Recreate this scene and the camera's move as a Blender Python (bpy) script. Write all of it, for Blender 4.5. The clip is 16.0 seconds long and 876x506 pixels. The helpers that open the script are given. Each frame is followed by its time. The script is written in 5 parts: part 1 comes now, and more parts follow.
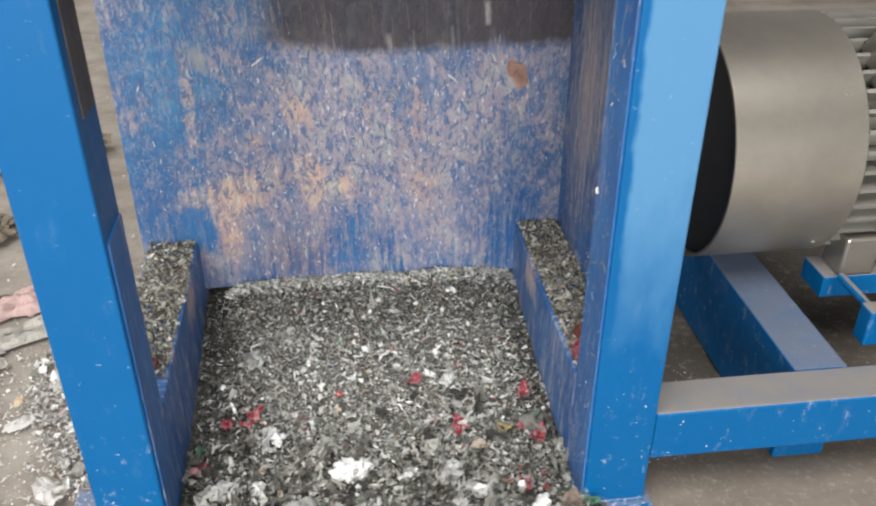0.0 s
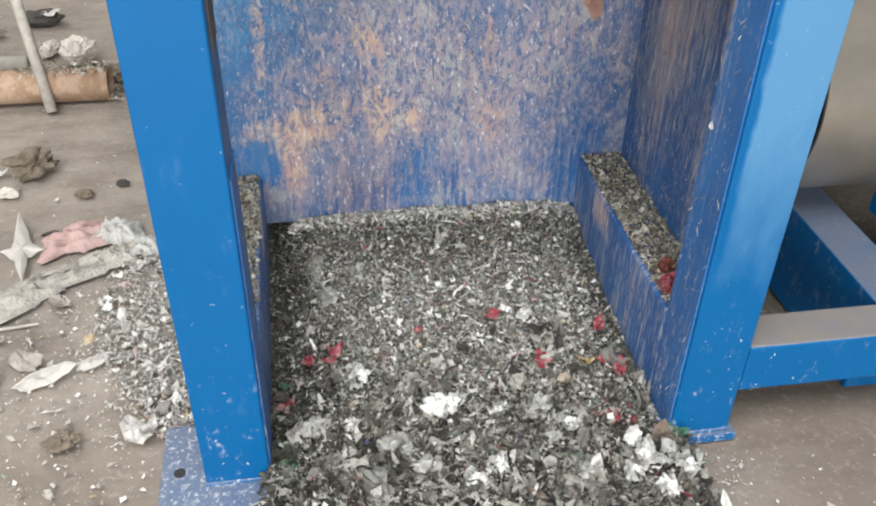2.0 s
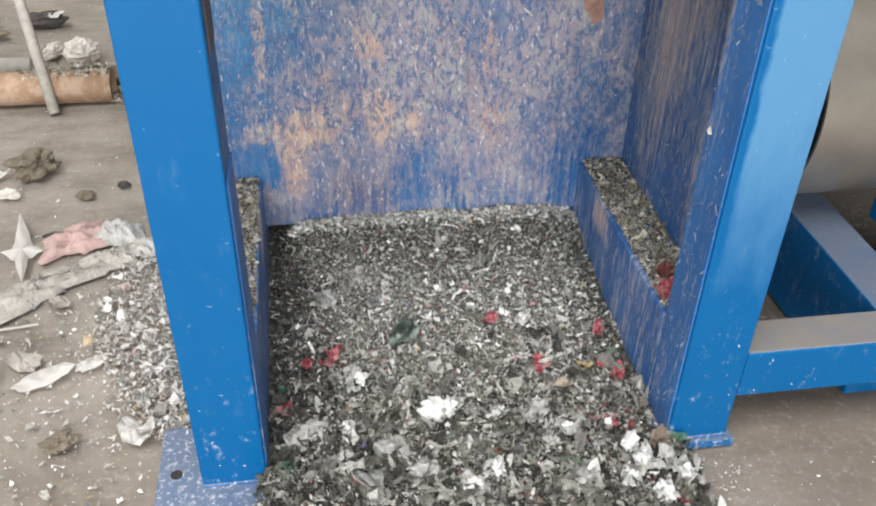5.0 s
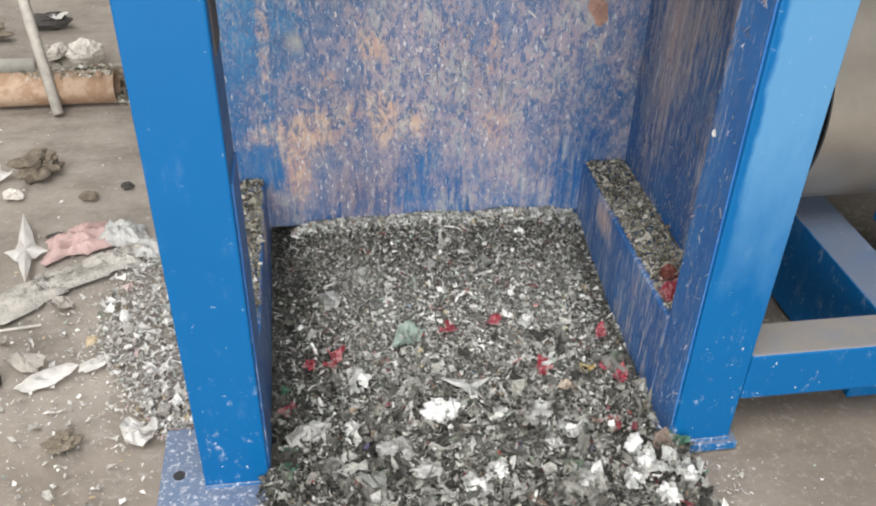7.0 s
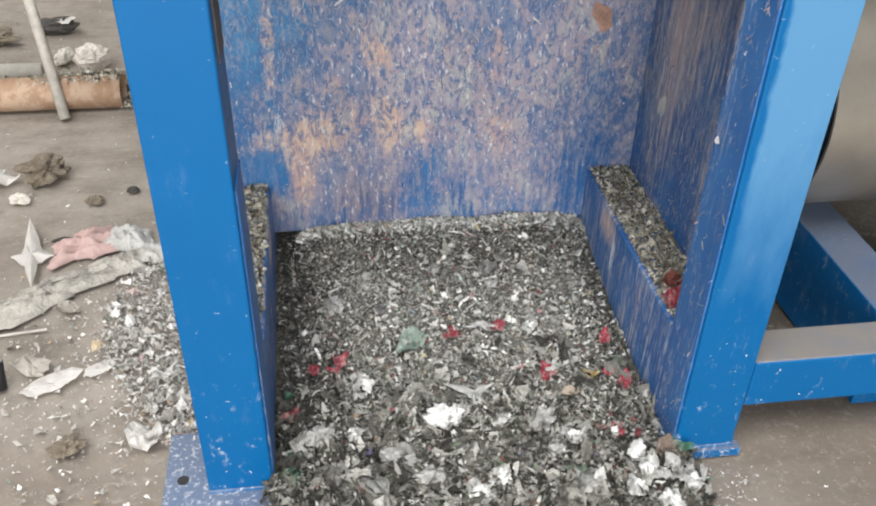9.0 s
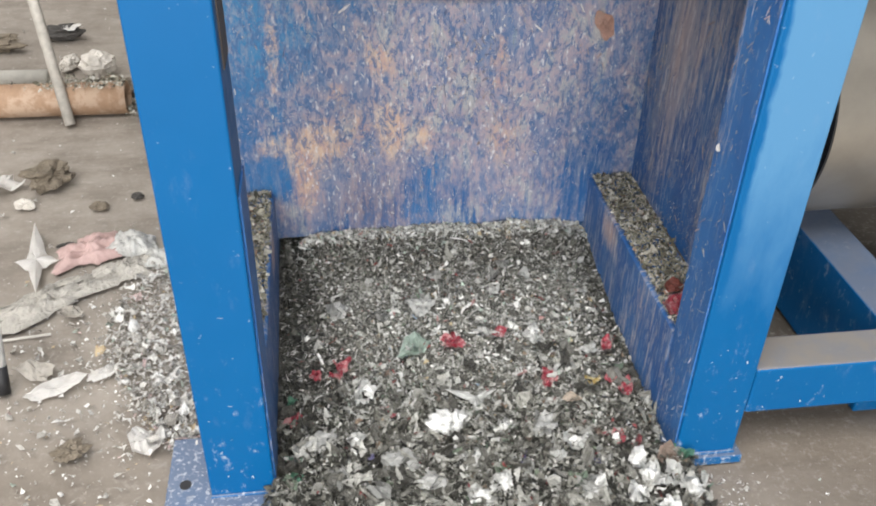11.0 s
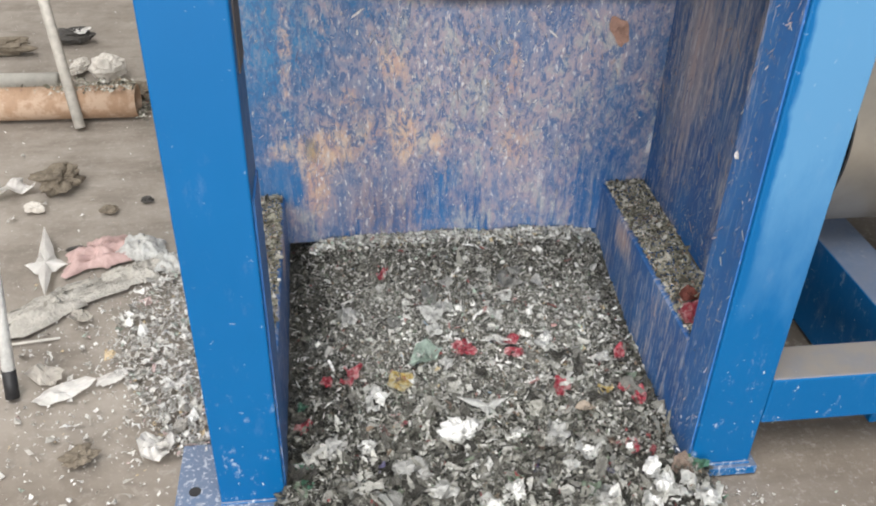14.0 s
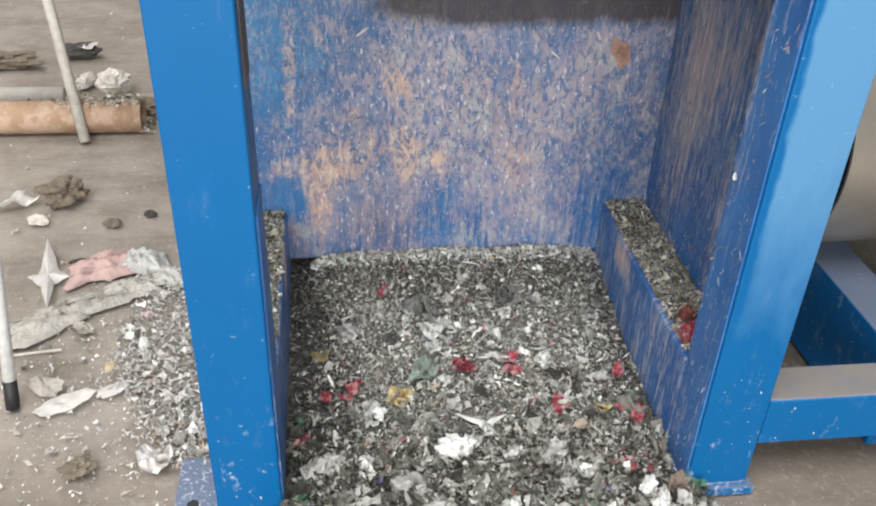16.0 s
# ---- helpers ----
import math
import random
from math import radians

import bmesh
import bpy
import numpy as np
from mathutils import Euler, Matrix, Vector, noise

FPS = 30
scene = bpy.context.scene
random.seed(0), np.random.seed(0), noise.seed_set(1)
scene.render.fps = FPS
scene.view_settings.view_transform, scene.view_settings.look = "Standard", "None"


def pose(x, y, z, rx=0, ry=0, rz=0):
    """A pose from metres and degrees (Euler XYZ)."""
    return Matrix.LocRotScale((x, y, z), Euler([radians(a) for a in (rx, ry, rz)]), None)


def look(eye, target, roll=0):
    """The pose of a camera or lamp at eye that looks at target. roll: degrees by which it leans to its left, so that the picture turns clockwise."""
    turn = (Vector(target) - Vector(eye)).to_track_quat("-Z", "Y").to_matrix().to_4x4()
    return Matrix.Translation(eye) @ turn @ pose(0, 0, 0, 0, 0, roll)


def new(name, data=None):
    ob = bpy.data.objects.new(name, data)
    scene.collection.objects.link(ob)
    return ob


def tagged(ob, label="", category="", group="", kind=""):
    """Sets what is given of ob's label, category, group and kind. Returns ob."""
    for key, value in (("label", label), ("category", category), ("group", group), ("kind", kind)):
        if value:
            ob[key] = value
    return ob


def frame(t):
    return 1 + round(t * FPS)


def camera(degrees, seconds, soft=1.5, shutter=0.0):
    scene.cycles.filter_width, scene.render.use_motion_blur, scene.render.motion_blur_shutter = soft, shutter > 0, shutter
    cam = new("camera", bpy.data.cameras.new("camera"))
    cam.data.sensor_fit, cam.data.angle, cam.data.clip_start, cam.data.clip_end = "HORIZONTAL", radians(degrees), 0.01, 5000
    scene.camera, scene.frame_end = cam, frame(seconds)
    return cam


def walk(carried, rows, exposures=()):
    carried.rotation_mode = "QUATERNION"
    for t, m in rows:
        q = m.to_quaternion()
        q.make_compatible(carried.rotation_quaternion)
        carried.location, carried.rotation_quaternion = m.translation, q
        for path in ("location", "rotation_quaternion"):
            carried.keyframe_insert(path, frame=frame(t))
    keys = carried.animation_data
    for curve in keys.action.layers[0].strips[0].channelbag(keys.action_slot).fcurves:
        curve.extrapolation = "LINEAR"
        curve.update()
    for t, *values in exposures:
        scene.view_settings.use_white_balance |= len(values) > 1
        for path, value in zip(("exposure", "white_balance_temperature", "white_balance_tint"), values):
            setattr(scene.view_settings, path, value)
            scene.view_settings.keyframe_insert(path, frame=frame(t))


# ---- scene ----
cam = camera(53.1, 16.0, soft=1.95, shutter=0.35)
PATH = [
    (0, (0.03, 0.011, 1.247), (0.236, 1.71, 0.212), -0.0),
    (0.2, (-0.030, 0.030, 1.256), (0.194, 1.716, 0.203), 0.6),
    (0.5, (-0.129, 0.034, 1.26), (0.119, 1.698, 0.179), 1.1),
    (0.7, (-0.150, 0.048, 1.253), (0.100, 1.692, 0.145), 0.95),
    (1, (-0.177, 0.057, 1.239), (0.072, 1.673, 0.088), 0.8),
    (1.5, (-0.183, 0.061, 1.245), (0.079, 1.654, 0.065), 1.0),
    (2, (-0.19, 0.06, 1.248), (0.077, 1.66, 0.079), 1.2),
    (2.5, (-0.186, 0.064, 1.255), (0.08, 1.667, 0.09), 1.2),
    (3, (-0.181, 0.064, 1.253), (0.083, 1.669, 0.089), 1.2),
    (3.5, (-0.182, 0.06, 1.25), (0.081, 1.666, 0.088), 1.3),
    (4, (-0.18, 0.058, 1.248), (0.082, 1.664, 0.085), 1.3),
    (6.5, (-0.179, 0.058, 1.248), (0.074, 1.667, 0.088), 1.5),
    (7, (-0.183, 0.058, 1.246), (0.072, 1.669, 0.088), 1.5),
    (7.5, (-0.179, 0.061, 1.251), (0.071, 1.672, 0.092), 1.5),
    (8, (-0.176, 0.059, 1.251), (0.071, 1.669, 0.09), 1.5),
    (8.5, (-0.174, 0.056, 1.253), (0.069, 1.669, 0.095), 1.3),
    (9, (-0.178, 0.058, 1.253), (0.063, 1.674, 0.1), 1.3),
    (11.5, (-0.177, 0.05, 1.256), (0.055, 1.68, 0.12), 1.3),
    (12, (-0.18, 0.054, 1.249), (0.049, 1.686, 0.117), 1.3),
    (12.5, (-0.182, 0.054, 1.248), (0.047, 1.687, 0.116), 1.4),
    (13, (-0.181, 0.055, 1.25), (0.047, 1.688, 0.118), 1.4),
    (13.5, (-0.185, 0.059, 1.248), (0.041, 1.693, 0.116), 1.5),
    (14, (-0.19, 0.065, 1.249), (0.034, 1.7, 0.119), 1.5),
    (14.5, (-0.191, 0.067, 1.248), (0.031, 1.702, 0.117), 1.5),
    (15, (-0.192, 0.062, 1.249), (0.028, 1.696, 0.117), 1.5),
    (15.5, (-0.193, 0.053, 1.257), (0.03, 1.695, 0.136), 1.8),
    (16, (-0.191, 0.052, 1.253), (0.033, 1.711, 0.159), 2.2),
]
walk(cam, [(t, look(eye, target, roll)) for t, eye, target, roll in PATH])

# ---- light ----
world = bpy.data.worlds.new("sky")
scene.world = world
world.use_nodes = True
wn = world.node_tree.nodes
sky = wn.new("ShaderNodeTexSky")
sky.sky_type, sky.sun_disc = "NISHITA", False
sky.sun_elevation, sky.sun_rotation = radians(55), radians(200)
world.node_tree.links.new(sky.outputs[0], wn["Background"].inputs[0])
wn["Background"].inputs[1].default_value = 0.10


def opening_light(name, eye, target, w, h, power, colour=(1, 0.98, 0.95)):
    """A lamp at an opening of the hall, for daylight and added fill."""
    lamp = bpy.data.lights.new(name, "AREA")
    lamp.shape, lamp.size, lamp.size_y, lamp.energy, lamp.color = "RECTANGLE", w, h, power, colour
    ob = new(name, lamp)
    ob.matrix_basis = look(eye, target)
    return ob


opening_light("skylight_daylight", (-1.4, -1.6, 5.9), (-1.4, -1.6, 0), 7.0, 3.4, 700)
opening_light("gate_daylight", (-1.0, -6.4, 2.3), (-0.4, 2, 0.9), 6.0, 4.0, 720)
# unseen fill lamp, added to brighten the far floor
opening_light("rear_fill", (-4.0, 5.0, 5.9), (-4.0, 5.0, 0), 4.0, 2.4, 260)
scene.view_settings.exposure = 0.0


# ---- materials ----
class Mat:
    """A node material with a few short ways to wire it."""

    def __init__(self, name, rough=0.6, metal=0.0):
        self.m = bpy.data.materials.new(name)
        self.m.use_nodes = True
        self.t = self.m.node_tree
        self.b = self.t.nodes["Principled BSDF"]
        self.b.inputs["Roughness"].default_value = rough
        self.b.inputs["Metallic"].default_value = metal
        self.co = self.t.nodes.new("ShaderNodeTexCoord").outputs["Object"]

    def link(self, a, b):
        self.t.links.new(a, b)

    def mapped(self, scale):
        n = self.t.nodes.new("ShaderNodeMapping")
        n.inputs["Scale"].default_value = scale
        self.link(self.co, n.inputs["Vector"])
        return n.outputs[0]

    def noise(self, scale, detail=4.0, rough=0.6, stretch=(1, 1, 1), swirl=0.0):
        n = self.t.nodes.new("ShaderNodeTexNoise")
        n.inputs["Scale"].default_value, n.inputs["Detail"].default_value, n.inputs["Roughness"].default_value = scale, detail, rough
        n.inputs["Distortion"].default_value = swirl
        self.link(self.mapped(stretch), n.inputs["Vector"])
        return n.outputs["Fac"]

    def ramp(self, fac, stops, constant=False):
        n = self.t.nodes.new("ShaderNodeValToRGB")
        e = n.color_ramp.elements
        n.color_ramp.interpolation = "CONSTANT" if constant else "LINEAR"
        while len(e) < len(stops):
            e.new(0.5)
        for k, (p, c) in zip(e, stops):
            k.position = p
            k.color = (*c, 1) if isinstance(c, tuple) else (c, c, c, 1)
        self.link(fac, n.inputs[0])
        return n.outputs[0]

    def mix(self, fac, a, b, kind="MIX"):
        n = self.t.nodes.new("ShaderNodeMix")
        n.data_type, n.blend_type = "RGBA", kind
        for v, k in ((fac, 0), (a, 6), (b, 7)):
            if isinstance(v, (int, float)):
                n.inputs[k].default_value = v
            elif isinstance(v, tuple):
                n.inputs[k].default_value = (*v, 1)
            else:
                self.link(v, n.inputs[k])
        return n.outputs[2]

    def calc(self, op, a, b):
        n = self.t.nodes.new("ShaderNodeMath")
        n.operation, n.use_clamp = op, True
        for v, k in ((a, 0), (b, 1)):
            if isinstance(v, (int, float)):
                n.inputs[k].default_value = v
            else:
                self.link(v, n.inputs[k])
        return n.outputs[0]

    def axis(self, k, lo, hi):
        """0 to 1 as the place along one axis goes from lo to hi."""
        n = self.t.nodes.new("ShaderNodeSeparateXYZ")
        self.link(self.co, n.inputs[0])
        r = self.t.nodes.new("ShaderNodeMapRange")
        r.inputs[1].default_value, r.inputs[2].default_value = lo, hi
        self.link(n.outputs[k], r.inputs[0])
        return r.outputs[0]

    def island(self):
        return self.t.nodes.new("ShaderNodeNewGeometry").outputs["Random Per Island"]

    def upward(self):
        """How far the surface faces up, for dust that settles."""
        n = self.t.nodes.new("ShaderNodeSeparateXYZ")
        self.link(self.t.nodes.new("ShaderNodeNewGeometry").outputs["Normal"], n.inputs[0])
        return n.outputs[2]

    def colour(self, c):
        if isinstance(c, tuple):
            self.b.inputs["Base Color"].default_value = (*c, 1)
        else:
            self.link(c, self.b.inputs["Base Color"])
        return self

    def rough(self, r):
        self.link(r, self.b.inputs["Roughness"])
        return self

    def bump(self, h, strength=0.3, dist=0.002):
        n = self.t.nodes.new("ShaderNodeBump")
        n.inputs["Strength"].default_value, n.inputs["Distance"].default_value = strength, dist
        self.link(h, n.inputs["Height"])
        self.link(n.outputs[0], self.b.inputs["Normal"])
        return self


FRONT, BACK = 1.11, 1.787
LX0, LX1, RX0, RX1 = -0.415, -0.305, 0.431, 0.545
DEPTH = 0.107
BLUE, BLUE_DARK = (0.0, 0.102, 0.285), (0.0, 0.084, 0.245)
DUST = (0.21, 0.195, 0.18)


def blue_paint(name, dusty=0.0, film=0.0, top_dust=1.0):
    """Gloss blue enamel with chips, scuffs and settled dust. film: a chalky overspray on the upper part."""
    m = Mat(name, 0.36)
    m.b.inputs["Specular IOR Level"].default_value = 0.24
    c = m.mix(m.noise(5, 5), BLUE_DARK, BLUE)
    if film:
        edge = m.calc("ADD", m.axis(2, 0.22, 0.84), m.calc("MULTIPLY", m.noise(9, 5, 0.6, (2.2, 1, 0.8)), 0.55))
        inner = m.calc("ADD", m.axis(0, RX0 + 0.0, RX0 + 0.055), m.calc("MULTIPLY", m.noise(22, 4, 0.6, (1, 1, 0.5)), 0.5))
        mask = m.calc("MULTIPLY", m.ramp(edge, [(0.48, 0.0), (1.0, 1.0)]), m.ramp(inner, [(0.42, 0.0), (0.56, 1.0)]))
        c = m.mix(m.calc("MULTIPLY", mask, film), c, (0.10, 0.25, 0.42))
    flecks = m.ramp(m.noise(95, 2, 0.5), [(0.735, 0.0), (0.77, 1.0)])
    low = m.axis(2, 0.55, 0.05)
    flecks = m.calc("MULTIPLY", flecks, m.calc("ADD", m.calc("MULTIPLY", low, 0.9), 0.25))
    c = m.mix(flecks, c, (0.40, 0.46, 0.52))
    splash = m.ramp(m.noise(38, 6, 0.75, (1, 1, 0.6)), [(0.585, 0.0), (0.68, 1.0)])
    c = m.mix(m.calc("MULTIPLY", splash, m.calc("MULTIPLY", m.axis(2, 0.36, 0.08), 0.8)), c, (0.36, 0.42, 0.50))
    scuff = m.ramp(m.noise(26, 6, 0.7, (1, 1, 0.45)), [(0.60 - 0.12 * dusty, 0.0), (0.80, 0.75)])
    c = m.mix(m.calc("MULTIPLY", scuff, 0.25 + 0.5 * dusty), c, (0.20, 0.26, 0.38))
    top = m.calc("MULTIPLY", m.ramp(m.upward(), [(0.75, 0.0), (0.95, top_dust)]), m.ramp(m.noise(18, 5), [(0.2, 0.75), (0.6, 1.0)]))
    c = m.mix(top, c, DUST)
    if dusty > 0.8:
        c = m.mix(m.ramp(m.noise(110, 5, 0.75), [(0.54, 0.0), (0.62, 0.8)]), c, (0.46, 0.48, 0.52))
    m.colour(c).rough(m.mix(m.calc("MAXIMUM", top, m.noise(40, 4)), (0.30, 0.30, 0.30), (0.62, 0.62, 0.62)))
    return m.bump(m.noise(160, 3), 0.10, 0.001).m


def blot(m, k, ck, rk, cz, rz):
    """A soft stain: 1 at its middle, 0 at its rim, across axis k and z."""
    a = m.axis(k, ck - rk, ck + rk)
    b = m.axis(2, cz - rz, cz + rz)
    hill = [(0.0, 0.0), (0.25, 0.55), (0.5, 1.0), (0.75, 0.55), (1.0, 0.0)]
    return m.calc("MULTIPLY", m.ramp(a, hill), m.ramp(b, hill))


def stains(m, k, base, spots):
    """Sum of soft stains, each (centre, half width, height, half height, strength)."""
    total = base
    for ck, rk, cz, rz, strength in spots:
        total = m.calc("ADD", total, m.calc("MULTIPLY", blot(m, k, ck, rk, cz, rz), strength))
    return total


def blend(m, a, b, share):
    """A share of pattern b in pattern a, as plain numbers."""
    return m.calc("ADD", m.calc("MULTIPLY", a, 1 - share), m.calc("MULTIPLY", b, share))


def caked_back():
    """Blue steel caked with moist film dust: tan and lilac cake above, runs below, clean blue corners, shade painted
    along the top.
    """
    m = Mat("caked_blue_steel_wall", 0.5)
    x = 0
    swirls = m.noise(38, 7, 0.75, (1, 0.2, 0.7), 1.0)
    runs = m.noise(44, 6, 0.70, (1.5, 0.2, 0.13), 0.3)
    high = m.ramp(m.calc("ADD", m.axis(2, 0.20, 0.44), m.calc("SUBTRACT", m.noise(9, 3), 0.5)), [(0.2, 0.0), (0.75, 1.0)])
    fine = m.noise(125, 4, 0.75, (1, 0.2, 0.45), 0.6)
    pattern = blend(m, blend(m, m.mix(high, runs, swirls), m.noise(13, 5, 0.7, (1, 0.2, 0.6), 0.8), 0.32), fine, 0.30)
    cover = stains(m, x, 0.42, ((0.0, 0.50, 0.42, 0.36, 0.34), (-0.14, 0.26, 0.36, 0.22, 0.40), (0.22, 0.20, 0.36, 0.30, 0.46), (0.16, 0.30, 0.62, 0.22, 0.36),
                                (-0.11, 0.14, 0.20, 0.20, 0.42), (0.25, 0.16, 0.20, 0.16, 0.30), (-0.09, 0.17, 0.53, 0.12, 0.20), (0.42, 0.16, 0.56, 0.26, 0.26), (-0.28, 0.022, 0.58, 0.14, 0.8)))
    bare = stains(m, x, 0.0, ((-0.315, 0.075, 0.262, 0.075, 0.55), (0.43, 0.07, 0.18, 0.16, 0.40), (0.06, 0.11, 0.23, 0.15, 0.30), (-0.34, 0.18, 0.60, 0.22, 0.22), (-0.20, 0.12, 0.60, 0.14, 0.16), (0.06, 0.06, 0.33, 0.09, 0.16)))
    tan_spots = stains(m, x, 0.0, ((-0.20, 0.085, 0.345, 0.085, 1.0), (-0.235, 0.045, 0.245, 0.10, 1.0), (-0.29, 0.075, 0.335, 0.07, 0.7), (-0.035, 0.042, 0.37, 0.10, 1.0), (0.035, 0.04, 0.36, 0.07, 0.7),
                                   (-0.10, 0.10, 0.39, 0.07, 0.5), (-0.06, 0.05, 0.54, 0.07, 0.8), (0.21, 0.06, 0.34, 0.09, 0.6), (0.20, 0.035, 0.53, 0.10, 0.6), (-0.28, 0.02, 0.57, 0.14, 0.7), (-0.15, 0.04, 0.47, 0.05, 0.5)))
    clouds = m.noise(10, 4, 0.65, (1, 0.2, 0.6), 0.6)
    cover = m.calc("SUBTRACT", m.calc("ADD", cover, m.calc("MULTIPLY", tan_spots, 0.25)), m.calc("ADD", bare, m.ramp(clouds, [(0.36, 0.0), (0.64, 0.50)])))
    film = m.ramp(m.calc("ADD", pattern, m.calc("MULTIPLY", cover, 0.32)), [(0.54, 0.0), (0.60, 0.45), (0.69, 0.92)])
    # the paint under it
    blue = m.mix(m.ramp(m.noise(8, 5, 0.6, (1, 1, 0.5)), [(0.35, 0.0), (0.65, 1.0)]), (0.008, 0.075, 0.24), (0.022, 0.135, 0.33))
    blue = m.mix(stains(m, x, 0.0, ((-0.32, 0.20, 0.60, 0.26, 0.9), (-0.12, 0.16, 0.62, 0.20, 0.5))), blue, (0.035, 0.200, 0.40))
    # the cake: lilac grey, pink and tan
    tone = m.noise(12, 7, 0.72, (1, 0.2, 0.55), 0.8)
    cake = m.ramp(tone, [(0.36, (0.13, 0.18, 0.31)), (0.45, (0.24, 0.25, 0.34)), (0.53, (0.39, 0.305, 0.33)), (0.59, (0.34, 0.34, 0.36)), (0.66, (0.46, 0.43, 0.40))])
    tan = m.ramp(m.noise(30, 5, 0.7, (1, 0.2, 0.4), 0.8), [(0.40, (0.48, 0.31, 0.28)), (0.52, (0.58, 0.40, 0.28)), (0.62, (0.62, 0.49, 0.39))])
    mauve = stains(m, x, 0.0, ((-0.10, 0.13, 0.17, 0.15, 1.0), (-0.03, 0.10, 0.15, 0.10, 0.7), (-0.12, 0.10, 0.44, 0.07, 0.5)))
    cake = m.mix(m.calc("MULTIPLY", mauve, 0.9), cake, m.mix(m.ramp(runs, [(0.35, 0.0), (0.65, 1.0)]), (0.13, 0.11, 0.15), (0.36, 0.29, 0.30)))
    cake = m.mix(m.ramp(m.calc("ADD", m.calc("MULTIPLY", tan_spots, 0.6), m.calc("SUBTRACT", swirls, 0.42)), [(0.18, 0.0), (0.42, 1.0)]), cake, tan)
    c = m.mix(film, blue, cake)
    grain = m.ramp(m.mix(high, m.noise(75, 6, 0.78, (1.3, 0.2, 0.16), 0.3), m.noise(85, 5, 0.78, (1, 0.2, 0.5), 0.9)), [(0.46, 0.0), (0.58, 0.75)])
    c = m.mix(m.calc("MULTIPLY", grain, m.calc("SUBTRACT", m.calc("SUBTRACT", 0.85, bare), m.calc("MULTIPLY", m.calc("MAXIMUM", mauve, tan_spots), 0.6))), c, m.ramp(tone, [(0.40, (0.15, 0.21, 0.33)), (0.50, (0.29, 0.28, 0.35)), (0.60, (0.36, 0.37, 0.39))]))
    # pits back to the paint and pale chips
    pits = m.ramp(m.noise(70, 5, 0.8, (1, 0.2, 0.45), 0.7), [(0.49, 0.0), (0.57, 0.9)])
    c = m.mix(m.calc("MULTIPLY", pits, m.ramp(high, [(0.0, 0.55), (1.0, 0.9)])), c, (0.04, 0.11, 0.26))
    chips = m.ramp(m.noise(135, 3, 0.65, (1, 0.2, 0.4)), [(0.60, 0.0), (0.66, 1.0)])
    c = m.mix(m.calc("MULTIPLY", chips, m.calc("ADD", m.calc("MULTIPLY", cover, 0.8), 0.15)), c, (0.62, 0.61, 0.63))
    # shade below the cutting chamber, painted dark with brown streaks
    top_shade = m.calc("MULTIPLY", m.axis(2, 0.635, 0.70), m.axis(0, -0.20, 0.02))
    top_shade = m.ramp(m.calc("MULTIPLY", top_shade, m.ramp(m.noise(9, 6, 0.7, (1, 1, 0.25)), [(0.25, 0.55), (0.55, 1.0)])), [(0.25, 0.0), (0.6, 0.93)])
    c = m.mix(top_shade, c, m.mix(m.noise(20, 5, 0.7, (1, 1, 0.15)), (0.006, 0.010, 0.028), (0.075, 0.055, 0.045)))
    m.colour(c)
    return m.bump(m.calc("ADD", film, chips), 0.5, 0.003).m


